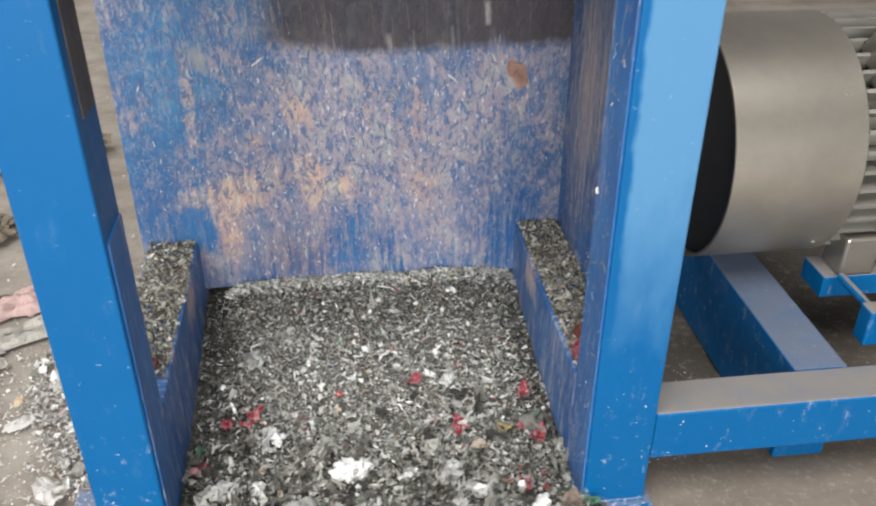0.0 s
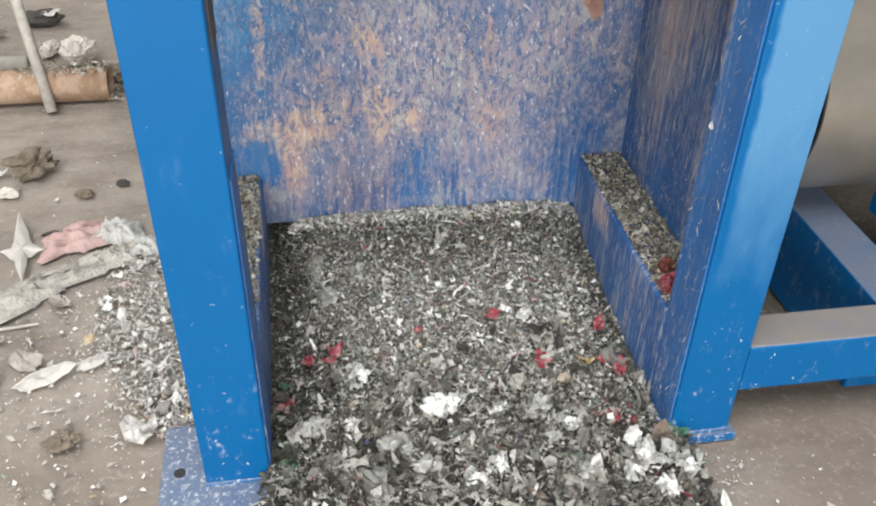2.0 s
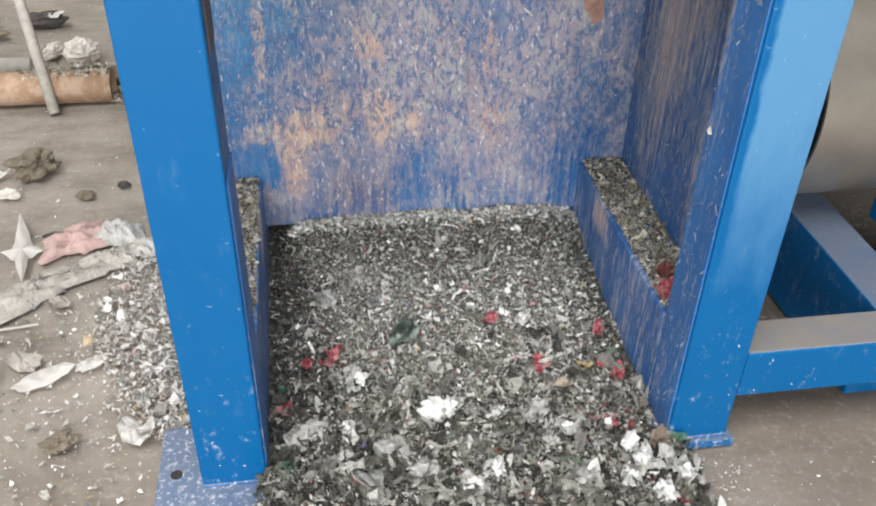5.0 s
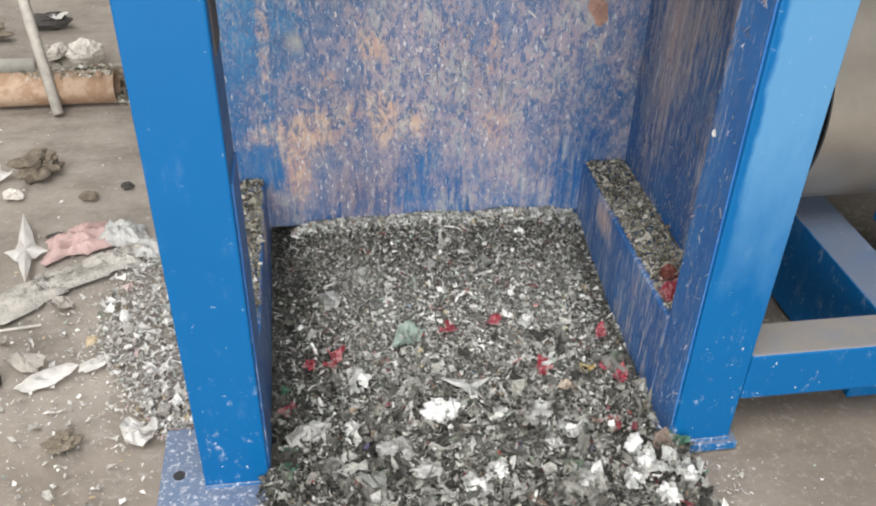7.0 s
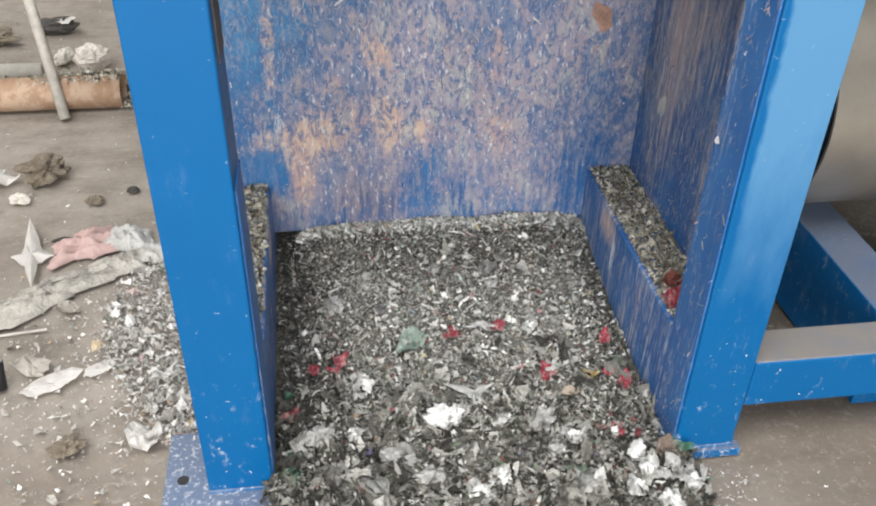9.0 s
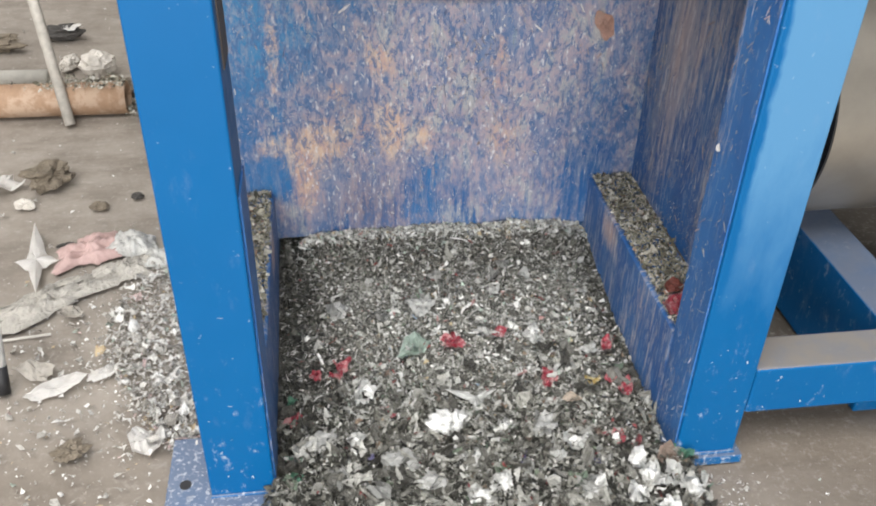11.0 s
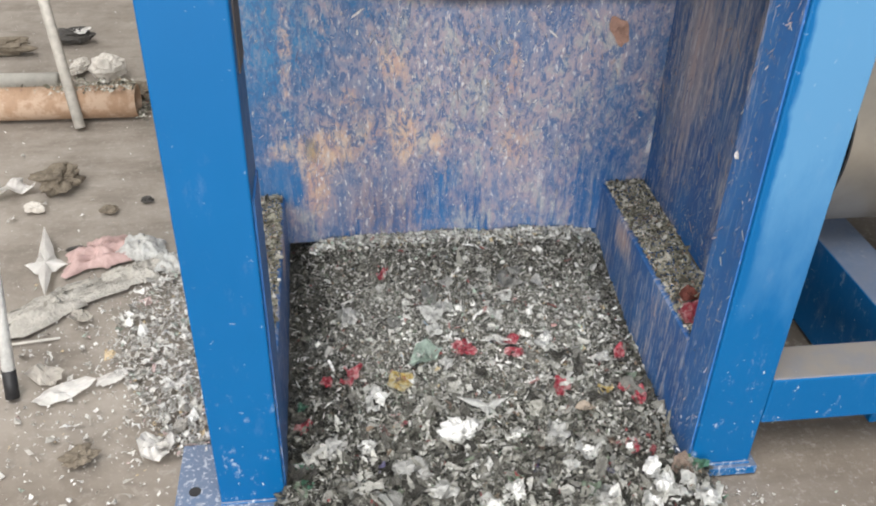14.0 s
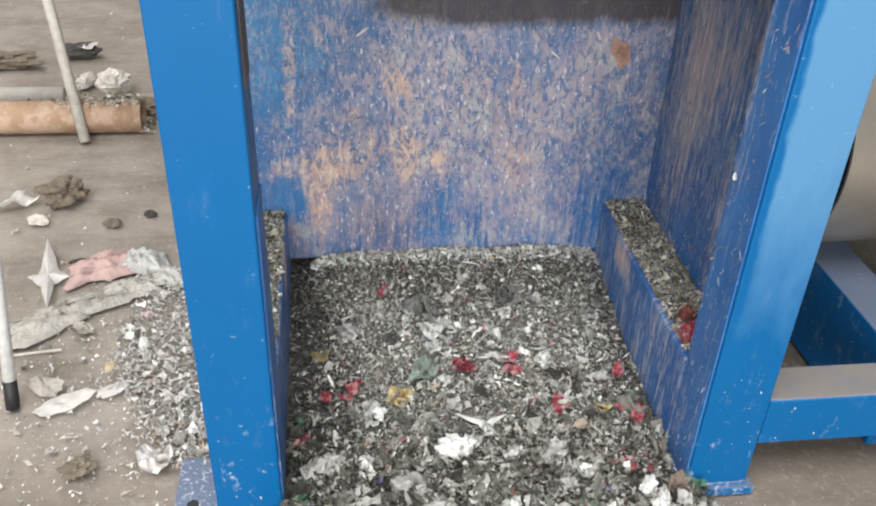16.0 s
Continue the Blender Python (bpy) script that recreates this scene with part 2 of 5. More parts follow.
def caked_side():
    """Blue steel with long runs of pale film dust."""
    m = Mat("caked_blue_steel_side", 0.5)
    y = 1
    runs = m.noise(50, 7, 0.74, (0.4, 1.4, 0.10), 0.4)
    fine = m.noise(120, 4, 0.75, (0.4, 1.1, 0.24), 0.4)
    pattern = blend(m, runs, fine, 0.45)
    cover = stains(m, y, 0.20, ((1.63, 0.12, 0.62, 0.36, 0.50), (1.70, 0.12, 0.44, 0.24, 0.20), (1.36, 0.12, 0.36, 0.22, 0.34), (1.50, 0.20, 0.70, 0.26, 0.30), (1.30, 0.14, 0.72, 0.26, 0.40),
                                (1.55, 0.40, 0.10, 0.15, 0.12), (1.60, 0.09, 0.20, 0.06, 0.8), (1.66, 0.10, 0.60, 0.36, 0.2), (1.16, 0.06, 0.30, 0.30, 0.06)))
    cover = m.calc("SUBTRACT", cover, stains(m, y, 0.0, ((1.51, 0.10, 0.27, 0.09, 0.40), (1.76, 0.06, 0.32, 0.12, 0.3), (1.24, 0.06, 0.42, 0.16, 0.2), (1.15, 0.09, 0.50, 0.60, 0.30))))
    film = m.ramp(m.calc("ADD", pattern, m.calc("MULTIPLY", cover, 0.26)), [(0.57, 0.0), (0.63, 0.5), (0.70, 0.95)])
    blue = m.mix(m.ramp(m.noise(7, 5, 0.6, (1, 1, 0.4)), [(0.35, 0.0), (0.65, 1.0)]), (0.014, 0.090, 0.29), (0.03, 0.16, 0.42))
    haze = m.ramp(m.noise(20, 6, 0.7, (0.4, 1.3, 0.12)), [(0.40, 0.0), (0.62, 0.45)])
    blue = m.mix(m.calc("MULTIPLY", haze, cover), blue, (0.20, 0.25, 0.36))
    cake = m.ramp(m.noise(24, 6, 0.7, (0.4, 1.2, 0.14)), [(0.36, (0.20, 0.28, 0.42)), (0.50, (0.42, 0.40, 0.45)), (0.62, (0.62, 0.56, 0.55))])
    warm = stains(m, y, 0.0, ((1.64, 0.05, 0.60, 0.38, 0.5), (1.56, 0.03, 0.62, 0.25, 0.3), (1.60, 0.09, 0.20, 0.06, 1.0), (1.38, 0.06, 0.17, 0.07, 0.7)))
    cake = m.mix(warm, cake, m.mix(fine, (0.44, 0.30, 0.28), (0.66, 0.48, 0.40)))
    c = m.mix(film, blue, cake)
    chips = m.ramp(m.noise(120, 3, 0.6, (0.4, 1.1, 0.16)), [(0.565, 0.0), (0.62, 1.0)])
    c = m.mix(m.calc("MULTIPLY", chips, m.calc("ADD", m.calc("MULTIPLY", cover, 0.7), 0.1)), c, (0.66, 0.65, 0.66))
    m.colour(c)
    return m.bump(m.calc("ADD", film, chips), 0.5, 0.003).m


def concrete():
    m = Mat("dusty_concrete", 0.85)
    c = m.mix(m.noise(1.6, 6, 0.62), (0.22, 0.19, 0.16), (0.40, 0.36, 0.315))
    c = m.mix(m.ramp(m.noise(5.5, 7, 0.7), [(0.42, 0.0), (0.72, 0.8)]), c, (0.17, 0.145, 0.12))
    hill = [(0.0, 0.0), (0.3, 0.9), (0.5, 1.0), (0.7, 0.9), (1.0, 0.0)]
    wob = m.ramp(m.noise(2.5, 6, 0.65), [(0.25, 0.45), (0.6, 1.0)])
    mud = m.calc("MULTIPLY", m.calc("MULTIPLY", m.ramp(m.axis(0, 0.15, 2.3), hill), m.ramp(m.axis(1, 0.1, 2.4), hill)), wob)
    patch = m.calc("MULTIPLY", m.ramp(m.axis(0, -1.35, -0.25), hill), m.ramp(m.axis(1, 0.55, 1.45), hill))
    mud = m.calc("MAXIMUM", mud, m.calc("MULTIPLY", m.calc("MULTIPLY", patch, wob), 0.75))
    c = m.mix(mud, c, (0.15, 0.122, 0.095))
    # shade under the motor and rails, painted into the floor colour
    motor_shade = m.calc("MULTIPLY", m.ramp(m.axis(0, 0.40, 1.5), hill), m.ramp(m.axis(1, 1.10, 2.3), hill))
    c = m.mix(m.calc("MULTIPLY", motor_shade, m.ramp(m.noise(5, 5, 0.6), [(0.3, 0.6), (0.55, 0.95)])), c, (0.05, 0.042, 0.032))
    c = m.mix(m.ramp(m.noise(3.2, 7, 0.7, (0.5, 1.6, 1)), [(0.50, 0.0), (0.72, 0.7)]), c, (0.12, 0.098, 0.078))
    c = m.mix(m.ramp(m.noise(70, 5, 0.7), [(0.54, 0.0), (0.78, 0.6)]), c, (0.42, 0.395, 0.36))
    c = m.mix(m.calc("MULTIPLY", m.ramp(m.noise(160, 4, 0.75), [(0.66, 0.0), (0.74, 0.7)]), m.ramp(m.noise(6, 4), [(0.42, 0.0), (0.62, 1.0)])), c, (0.58, 0.56, 0.53))
    m.colour(c)
    return m.bump(m.noise(60, 8, 0.7), 0.35, 0.006).m


def flake_mix(name, stops, rough=0.45):
    """Every flake its own colour; thin creased film with a little sheen."""
    m = Mat(name, rough)
    c = m.ramp(m.island(), stops, True)
    # dark tone by noise, imitating the shade in film creases
    crease = m.ramp(m.noise(120, 7, 0.8, swirl=0.8), [(0.34, 0.45), (0.50, 0.97), (0.64, 1.0)])
    c = m.mix(1.0, c, crease, "MULTIPLY")
    c = m.mix(m.ramp(m.noise(260, 4, 0.8), [(0.60, 0.0), (0.70, 0.55)]), c, (0.60, 0.60, 0.57))
    m.colour(c)
    return m.bump(m.noise(220, 6, 0.8), 0.9, 0.004).m


FINE = [(0.0, (0.08, 0.078, 0.065)), (0.07, (0.18, 0.175, 0.15)), (0.24, (0.31, 0.305, 0.27)), (0.50, (0.43, 0.426, 0.385)),
        (0.73, (0.54, 0.536, 0.50)), (0.89, (0.80, 0.80, 0.77)), (0.955, (0.19, 0.23, 0.17)), (0.975, (0.34, 0.26, 0.19)),
        (0.992, (0.36, 0.09, 0.09))]
# near-black flake colours that stand in for shade on the heap
SHADE_FINES = [(0.0, (0.022, 0.021, 0.016)), (0.30, (0.06, 0.058, 0.046)), (0.62, (0.11, 0.108, 0.088)), (0.84, (0.20, 0.195, 0.165)), (0.95, (0.46, 0.45, 0.42))]
COARSE = [(0.0, (0.04, 0.038, 0.032)), (0.14, (0.10, 0.096, 0.083)), (0.36, (0.18, 0.175, 0.155)), (0.58, (0.33, 0.325, 0.295)),
          (0.75, (0.48, 0.475, 0.44)), (0.87, (0.70, 0.70, 0.67)), (0.92, (0.17, 0.22, 0.16)), (0.945, (0.20, 0.15, 0.12)),
          (0.970, (0.36, 0.30, 0.24)), (0.984, (0.30, 0.08, 0.09)), (0.990, (0.09, 0.22, 0.14)), (0.995, (0.15, 0.14, 0.26))]
OLIVE = [(0.0, (0.08, 0.075, 0.055)), (0.14, (0.20, 0.19, 0.14)), (0.36, (0.36, 0.345, 0.275)), (0.60, (0.54, 0.52, 0.45)),
         (0.88, (0.72, 0.71, 0.66)), (0.96, (0.40, 0.25, 0.18))]
DRY = [(0.0, (0.30, 0.28, 0.25)), (0.12, (0.46, 0.44, 0.40)), (0.36, (0.62, 0.60, 0.56)), (0.62, (0.80, 0.79, 0.76)), (0.93, (0.60, 0.46, 0.43)), (0.955, (0.40, 0.46, 0.40)), (0.975, (0.56, 0.44, 0.28))]
PALE = [(0.0, (0.20, 0.20, 0.18)), (0.12, (0.42, 0.42, 0.39)), (0.38, (0.64, 0.64, 0.60)), (0.62, (0.84, 0.84, 0.81)),
        (0.90, (0.46, 0.56, 0.48)), (0.94, (0.60, 0.50, 0.32)), (0.97, (0.52, 0.30, 0.28)), (0.988, (0.36, 0.46, 0.56))]

M_BLUE = blue_paint("blue_enamel")
M_BLUE_DUSTY = blue_paint("scuffed_blue_enamel", 1.0, 0.0, 0.55)
M_BLUE_RAIL = blue_paint("dusty_blue_enamel", 0.6, 0.0, 0.6)
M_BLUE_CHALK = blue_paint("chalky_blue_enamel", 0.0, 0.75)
M_BACK = caked_back()
M_SIDE = caked_side()
M_FLOOR = concrete()
M_FINE = flake_mix("fine_shreds", FINE)
M_SHADE_FINES = flake_mix("shade_fines", SHADE_FINES, 0.35)
M_COARSE = flake_mix("coarse_flakes", COARSE, 0.32)
M_PALE = flake_mix("pale_flakes", PALE)
M_DRY = flake_mix("dry_floor_shreds", DRY)
M_NEEDLE = flake_mix("film_needles", [(0.0, (0.05, 0.05, 0.045)), (0.22, (0.20, 0.20, 0.18)), (0.42, (0.42, 0.42, 0.39)), (0.64, (0.68, 0.68, 0.65)), (0.84, (0.86, 0.86, 0.84)), (0.965, (0.40, 0.12, 0.11)), (0.98, (0.30, 0.40, 0.30))])
M_OLIVE = flake_mix("olive_shreds", OLIVE, 0.55)


def plain(name, c, rough=0.6, metal=0.0, vary=0.35, scale=30, bump=0.25, dist=0.002):
    m = Mat(name, rough, metal)
    d = tuple(v * (1 - vary) for v in c)
    m.colour(m.mix(m.ramp(m.noise(scale, 6, 0.65), [(0.3, 0.0), (0.7, 1.0)]), d, c))
    return m.bump(m.noise(scale * 4, 4), bump, dist).m


M_MULCH = plain("packed_shreds", (0.27, 0.265, 0.24), 0.8, vary=0.75, scale=110, bump=1.0, dist=0.012)
M_BLACK = plain("black_steel", (0.018, 0.018, 0.02), 0.6)
# near-black blue: the shade inside the chamber is put into the colour
M_CHAMBER_SHADE = plain("shaded_blue_steel", (0.014, 0.02, 0.04), 0.6, vary=0.7, scale=14)
M_GRIME = plain("grimy_steel", (0.10, 0.085, 0.075), 0.6, vary=0.6)
M_SILVER = plain("silver_paint", (0.40, 0.37, 0.325), 0.34, 0.75, vary=0.18, scale=9, bump=0.06)
M_SILVER_DARK = plain("silver_paint_dusty", (0.23, 0.22, 0.195), 0.6, 0.2, vary=0.3, scale=14, bump=0.1)
M_WHITE = plain("white_film", (0.78, 0.78, 0.755), 0.5, vary=0.3, scale=75, bump=0.7, dist=0.003)
M_CREAM = plain("cream_scrap", (0.66, 0.62, 0.56), 0.6, vary=0.3, scale=40, bump=0.5)
M_GREY_FILM = plain("grey_film", (0.40, 0.40, 0.38), 0.35, vary=0.35, scale=50, bump=0.5)
M_BAG = plain("clear_bag", (0.76, 0.76, 0.73), 0.25, vary=0.4, scale=32, bump=0.9, dist=0.006)


def printed(name, c, bare, rough=0.4, scale=75):
    """Coloured print on pale film, rubbed off in spots."""
    m = Mat(name, rough)
    ink = m.mix(m.noise(90, 6, 0.7), tuple(v * 0.6 for v in c), c)
    m.colour(m.mix(m.ramp(m.noise(scale, 6, 0.75), [(0.46, 0.0), (0.56, 0.9)]), ink, bare))
    return m.bump(m.noise(190, 5, 0.7), 0.7, 0.003).m


M_RED = printed("red_film", (0.60, 0.07, 0.11), (0.62, 0.36, 0.36))
M_FADED = plain("faded_red_film", (0.40, 0.13, 0.10), 0.6, vary=0.5, scale=70, bump=0.5)
M_PINK = plain("pink_film", (0.52, 0.36, 0.335), 0.5, vary=0.25, scale=40, bump=0.4)
M_GREEN = plain("green_film", (0.16, 0.36, 0.25), 0.4, vary=0.4, scale=60, bump=0.4)
M_YELLOW = printed("yellow_film", (0.68, 0.50, 0.16), (0.62, 0.58, 0.42))
M_TAN_PIPE = printed("tan_pipe", (0.48, 0.31, 0.20), (0.52, 0.38, 0.28), 0.55, 14)
M_ROD = plain("pale_rod", (0.55, 0.53, 0.48), 0.5, vary=0.3, scale=20)
M_BAG.node_tree.nodes["Principled BSDF"].inputs["Transmission Weight"].default_value = 0.25
M_BAG.node_tree.nodes["Principled BSDF"].inputs["IOR"].default_value = 1.15
M_DULL = plain("dull_film", (0.54, 0.51, 0.455), 0.40, vary=0.45, scale=32, bump=0.9, dist=0.006)
M_POLE = plain("dusty_pole", (0.52, 0.49, 0.44), 0.7, vary=0.35, scale=40)
M_FOAM = plain("white_foam", (0.84, 0.82, 0.79), 0.6, vary=0.15, scale=40, bump=0.3)
M_MINT = plain("mint_film", (0.54, 0.66, 0.58), 0.4, vary=0.35, scale=70, bump=0.6)
M_CLOD = plain("dry_clod", (0.24, 0.20, 0.15), 0.9, vary=0.55, scale=40, bump=0.8, dist=0.006)
M_STONE = plain("dark_stone", (0.07, 0.065, 0.06), 0.8, vary=0.5, scale=30, bump=0.6, dist=0.004)
M_ORANGE = plain("dried_orange_patch", (0.70, 0.44, 0.35), 0.6, vary=0.35, scale=60, bump=0.5)
M_PLASTER = plain("grey_plaster", (0.42, 0.41, 0.39), 0.85, vary=0.25, scale=2)
M_ROOF = plain("roof_sheet", (0.35, 0.36, 0.37), 0.6, vary=0.2, scale=3)


# ---- helpers for shapes ----
def block(bm, x0, x1, y0, y1, z0, z1, bevel=0.0):
    vs = bmesh.ops.create_cube(bm, size=1.0, matrix=Matrix.Translation(((x0 + x1) / 2, (y0 + y1) / 2, (z0 + z1) / 2)) @ Matrix.Diagonal((x1 - x0, y1 - y0, z1 - z0, 1)))["verts"]
    if bevel:
        es = list({e for v in vs for e in v.link_edges})
        bmesh.ops.bevel(bm, geom=es, offset=bevel, segments=2, affect="EDGES", profile=0.5)
    return bm


def rod(bm, a, b, r0, r1=None, seg=24, caps=True):
    a, b = Vector(a), Vector(b)
    m = Matrix.Translation((a + b) / 2) @ (b - a).to_track_quat("Z", "Y").to_matrix().to_4x4()
    bmesh.ops.create_cone(bm, cap_ends=caps, segments=seg, radius1=r0, radius2=r0 if r1 is None else r1, depth=(b - a).length, matrix=m)
    return bm


def solid(*args, bevel=0.0):
    return block(bmesh.new(), *args, bevel=bevel)


def part(name, bm, material, parent, label="", smooth=False):
    me = bpy.data.meshes.new(name)
    bm.to_mesh(me)
    bm.free()
    me.materials.append(material)
    if smooth:
        me.polygons.foreach_set("use_smooth", [True] * len(me.polygons))
    ob = new(name, me)
    if parent is not None:
        ob.parent = parent
        ob.matrix_parent_inverse = parent.matrix_basis.inverted()
    if label:
        ob["label"] = label
    return ob


def thing(name, at, label, category, group="", kind=""):
    ob = new(name)
    ob.matrix_basis = pose(*at)
    return tagged(ob, label, category, group, kind)


def structure(name, bm, material, label, category):
    return tagged(part(name, bm, material, None), label, category, kind="structure")


# ---- the hall ----
def hall():
    bm = bmesh.new()
    nx, ny = 120, 140
    pts = []
    xs = [-9 + 18 * i / nx for i in range(nx + 1)]
    ys = [-6.5 + 15.5 * j / ny for j in range(ny + 1)]
    for y in ys:
        pts.append([bm.verts.new((x, y, 0.006 * noise.noise((x * 0.9, y * 0.9, 3)) - 0.006)) for x in xs])
    for j in range(ny):
        for i in range(nx):
            bm.faces.new((pts[j][i], pts[j][i + 1], pts[j + 1][i + 1], pts[j + 1][i]))
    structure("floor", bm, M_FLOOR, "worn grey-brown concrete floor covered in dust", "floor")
    structure("wall_north", solid(-9, 9, 9, 9.2, -0.02, 6), M_PLASTER, "plain grey plastered hall wall", "wall")
    structure("wall_east", solid(9, 9.2, -6.5, 9.2, -0.02, 6), M_PLASTER, "plain grey plastered hall wall", "wall")
    structure("wall_west", solid(-9.2, -9, -6.5, 9.2, -0.02, 6), M_PLASTER, "plain grey plastered hall wall", "wall")
    bm = bmesh.new()
    block(bm, -9.2, -4.2, -6.7, -6.5, -0.02, 6)
    block(bm, 2.2, 9.2, -6.7, -6.5, -0.02, 6)
    block(bm, -4.2, 2.2, -6.7, -6.5, 4.4, 6)
    structure("wall_south", bm, M_PLASTER, "grey plastered hall wall with an open gate", "wall")
    bm = bmesh.new()
    block(bm, -9.2, 9.2, -6.7, -3.4, 6, 6.1)
    block(bm, -9.2, 9.2, 0.2, 3.8, 6, 6.1)
    # gap left in the roof for the added rear fill lamp
    block(bm, -9.2, -6.0, 3.8, 6.2, 6, 6.1)
    block(bm, -2.0, 9.2, 3.8, 6.2, 6, 6.1)
    block(bm, -9.2, 9.2, 6.2, 9.2, 6, 6.1)
    block(bm, -9.2, -5.0, -3.4, 0.2, 6, 6.1)
    block(bm, 2.2, 9.2, -3.4, 0.2, 6, 6.1)
    structure("ceiling", bm, M_ROOF, "grey sheet roof with an open skylight", "ceiling")


hall()

# ---- the shredder ----
def post(machine, x0, x1, label, paint):
    p = part("post", solid(x0, x1, FRONT, FRONT + DEPTH, 0.02, 1.75, bevel=0.003), paint, machine, label)
    return p


def shredder():
    sh = thing("shredder", (0.06, 1.45, 0), "blue-painted steel plastic shredder with a caked open discharge bay", "shredder")
    lp = post(sh, LX0, LX1, "blue square steel post", M_BLUE)
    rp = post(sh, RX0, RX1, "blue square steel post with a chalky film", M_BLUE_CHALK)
    part("inner_face", solid(RX0 - 0.003, RX0, FRONT + 0.007, FRONT + DEPTH - 0.004, 0.022, 1.2), M_SIDE, rp, "inner post face with runs of film dust")
    part("inner_face", solid(LX1, LX1 + 0.003, FRONT + 0.012, FRONT + DEPTH - 0.004, 0.022, 0.62), M_SIDE, lp, "inner post face with runs of film dust")
    part("bare_patch", solid(LX1, LX1 + 0.002, FRONT + 0.03, FRONT + DEPTH - 0.01, 0.80, 1.0), M_GRIME, lp, "bare grey patch on the inner post face")
    bm = solid(LX0 - 0.08, LX1 - 0.001, FRONT - 0.10, FRONT + 0.145, 0.0, 0.02, bevel=0.002)
    part("base_plate", bm, M_BLUE_DUSTY, lp, "scuffed blue base plate with a bolt hole")
    # black disc on the plate stands in for the shaded depth of the hole
    bm = rod(bmesh.new(), (-0.463, 1.142, 0.0185), (-0.463, 1.142, 0.0212), 0.0105, seg=20)
    part("bolt_hole", bm, M_BLACK, lp, "black disc in place of a round bolt hole")
    part("weld_bead", rod(bmesh.new(), (LX0, FRONT - 0.001, 0.022), (LX1, FRONT - 0.001, 0.022), 0.0035, seg=8), M_BLUE_DUSTY, lp)
    part("base_plate", solid(RX0 - 0.012, RX1 + 0.014, FRONT - 0.012, FRONT + 0.13, 0.0, 0.02, bevel=0.002), M_BLUE_DUSTY, rp, "scuffed blue base plate")
    part("weld_bead", rod(bmesh.new(), (RX0, FRONT - 0.001, 0.022), (RX1, FRONT - 0.001, 0.022), 0.0035, seg=8), M_BLUE_DUSTY, rp)
    # base frame along both sides of the bay
    for x0, x1 in ((LX0, LX1), (RX0 - 0.002, RX1 - 0.016)):
        part("side_beam", solid(x0, x1, FRONT + DEPTH + 0.001, BACK + 0.35, 0.0, 0.232, bevel=0.004), M_SIDE, sh, "blue side beam caked with shreds")
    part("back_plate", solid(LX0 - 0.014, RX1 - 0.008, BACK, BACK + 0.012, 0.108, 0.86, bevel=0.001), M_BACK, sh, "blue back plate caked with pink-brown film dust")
    part("side_plate", solid(RX1 - 0.014, RX1 - 0.004, FRONT + DEPTH + 0.001, BACK - 0.001, 0.234, 1.3), M_SIDE, sh, "blue side plate with runs of film dust")
    # closed cutting chamber added over the bay, unseen; its front shades the back plate
    ch = part("cutting_chamber", solid(LX0 - 0.012, RX1 - 0.01, BACK + 0.02, BACK + 0.04, 0.6, 1.75), M_CHAMBER_SHADE, sh, "inside of the cutting chamber, coloured dark for its shade")
    part("chamber_side", solid(LX0 - 0.05, LX0 - 0.03, FRONT + DEPTH, BACK + 0.05, 1.2, 1.75), M_BLUE, ch)
    part("chamber_side", solid(RX1 + 0.03, RX1 + 0.05, FRONT + DEPTH, BACK + 0.05, 1.2, 1.75), M_BLUE, ch)
    part("chamber_front", solid(LX0 - 0.03, RX1 + 0.03, FRONT + DEPTH, FRONT + DEPTH + 0.012, 1.0, 1.75), M_BLUE, ch)
    part("chamber_top", solid(LX0 - 0.05, RX1 + 0.05, FRONT, BACK + 0.07, 1.751, 1.77), M_BLUE, ch)
    # outer frame that carries the motor
    part("front_beam", solid(RX1 + 0.001, 2.1, FRONT + 0.001, FRONT + 0.088, 0.117, 0.222, bevel=0.005), M_BLUE, sh, "blue front beam with a dusty top")
    part("motor_rail", solid(0.840, 0.945, FRONT + 0.089, 2.35, 0.0, 0.221, bevel=0.004), M_BLUE_RAIL, sh, "blue rail with a dusty top under the motor")
    part("motor_rail", solid(1.45, 1.55, FRONT + 0.089, 2.35, 0.117, 0.221, bevel=0.004), M_BLUE, sh)
    part("outer_post", solid(2.0, 2.1, FRONT + 0.001, FRONT + 0.1, 0.0, 0.116), M_BLUE, sh)
    part("cross_beam", solid(0.5, 2.1, 2.351, 2.44, 0.0, 0.221, bevel=0.004), M_BLUE, sh)
    return sh


shredder()


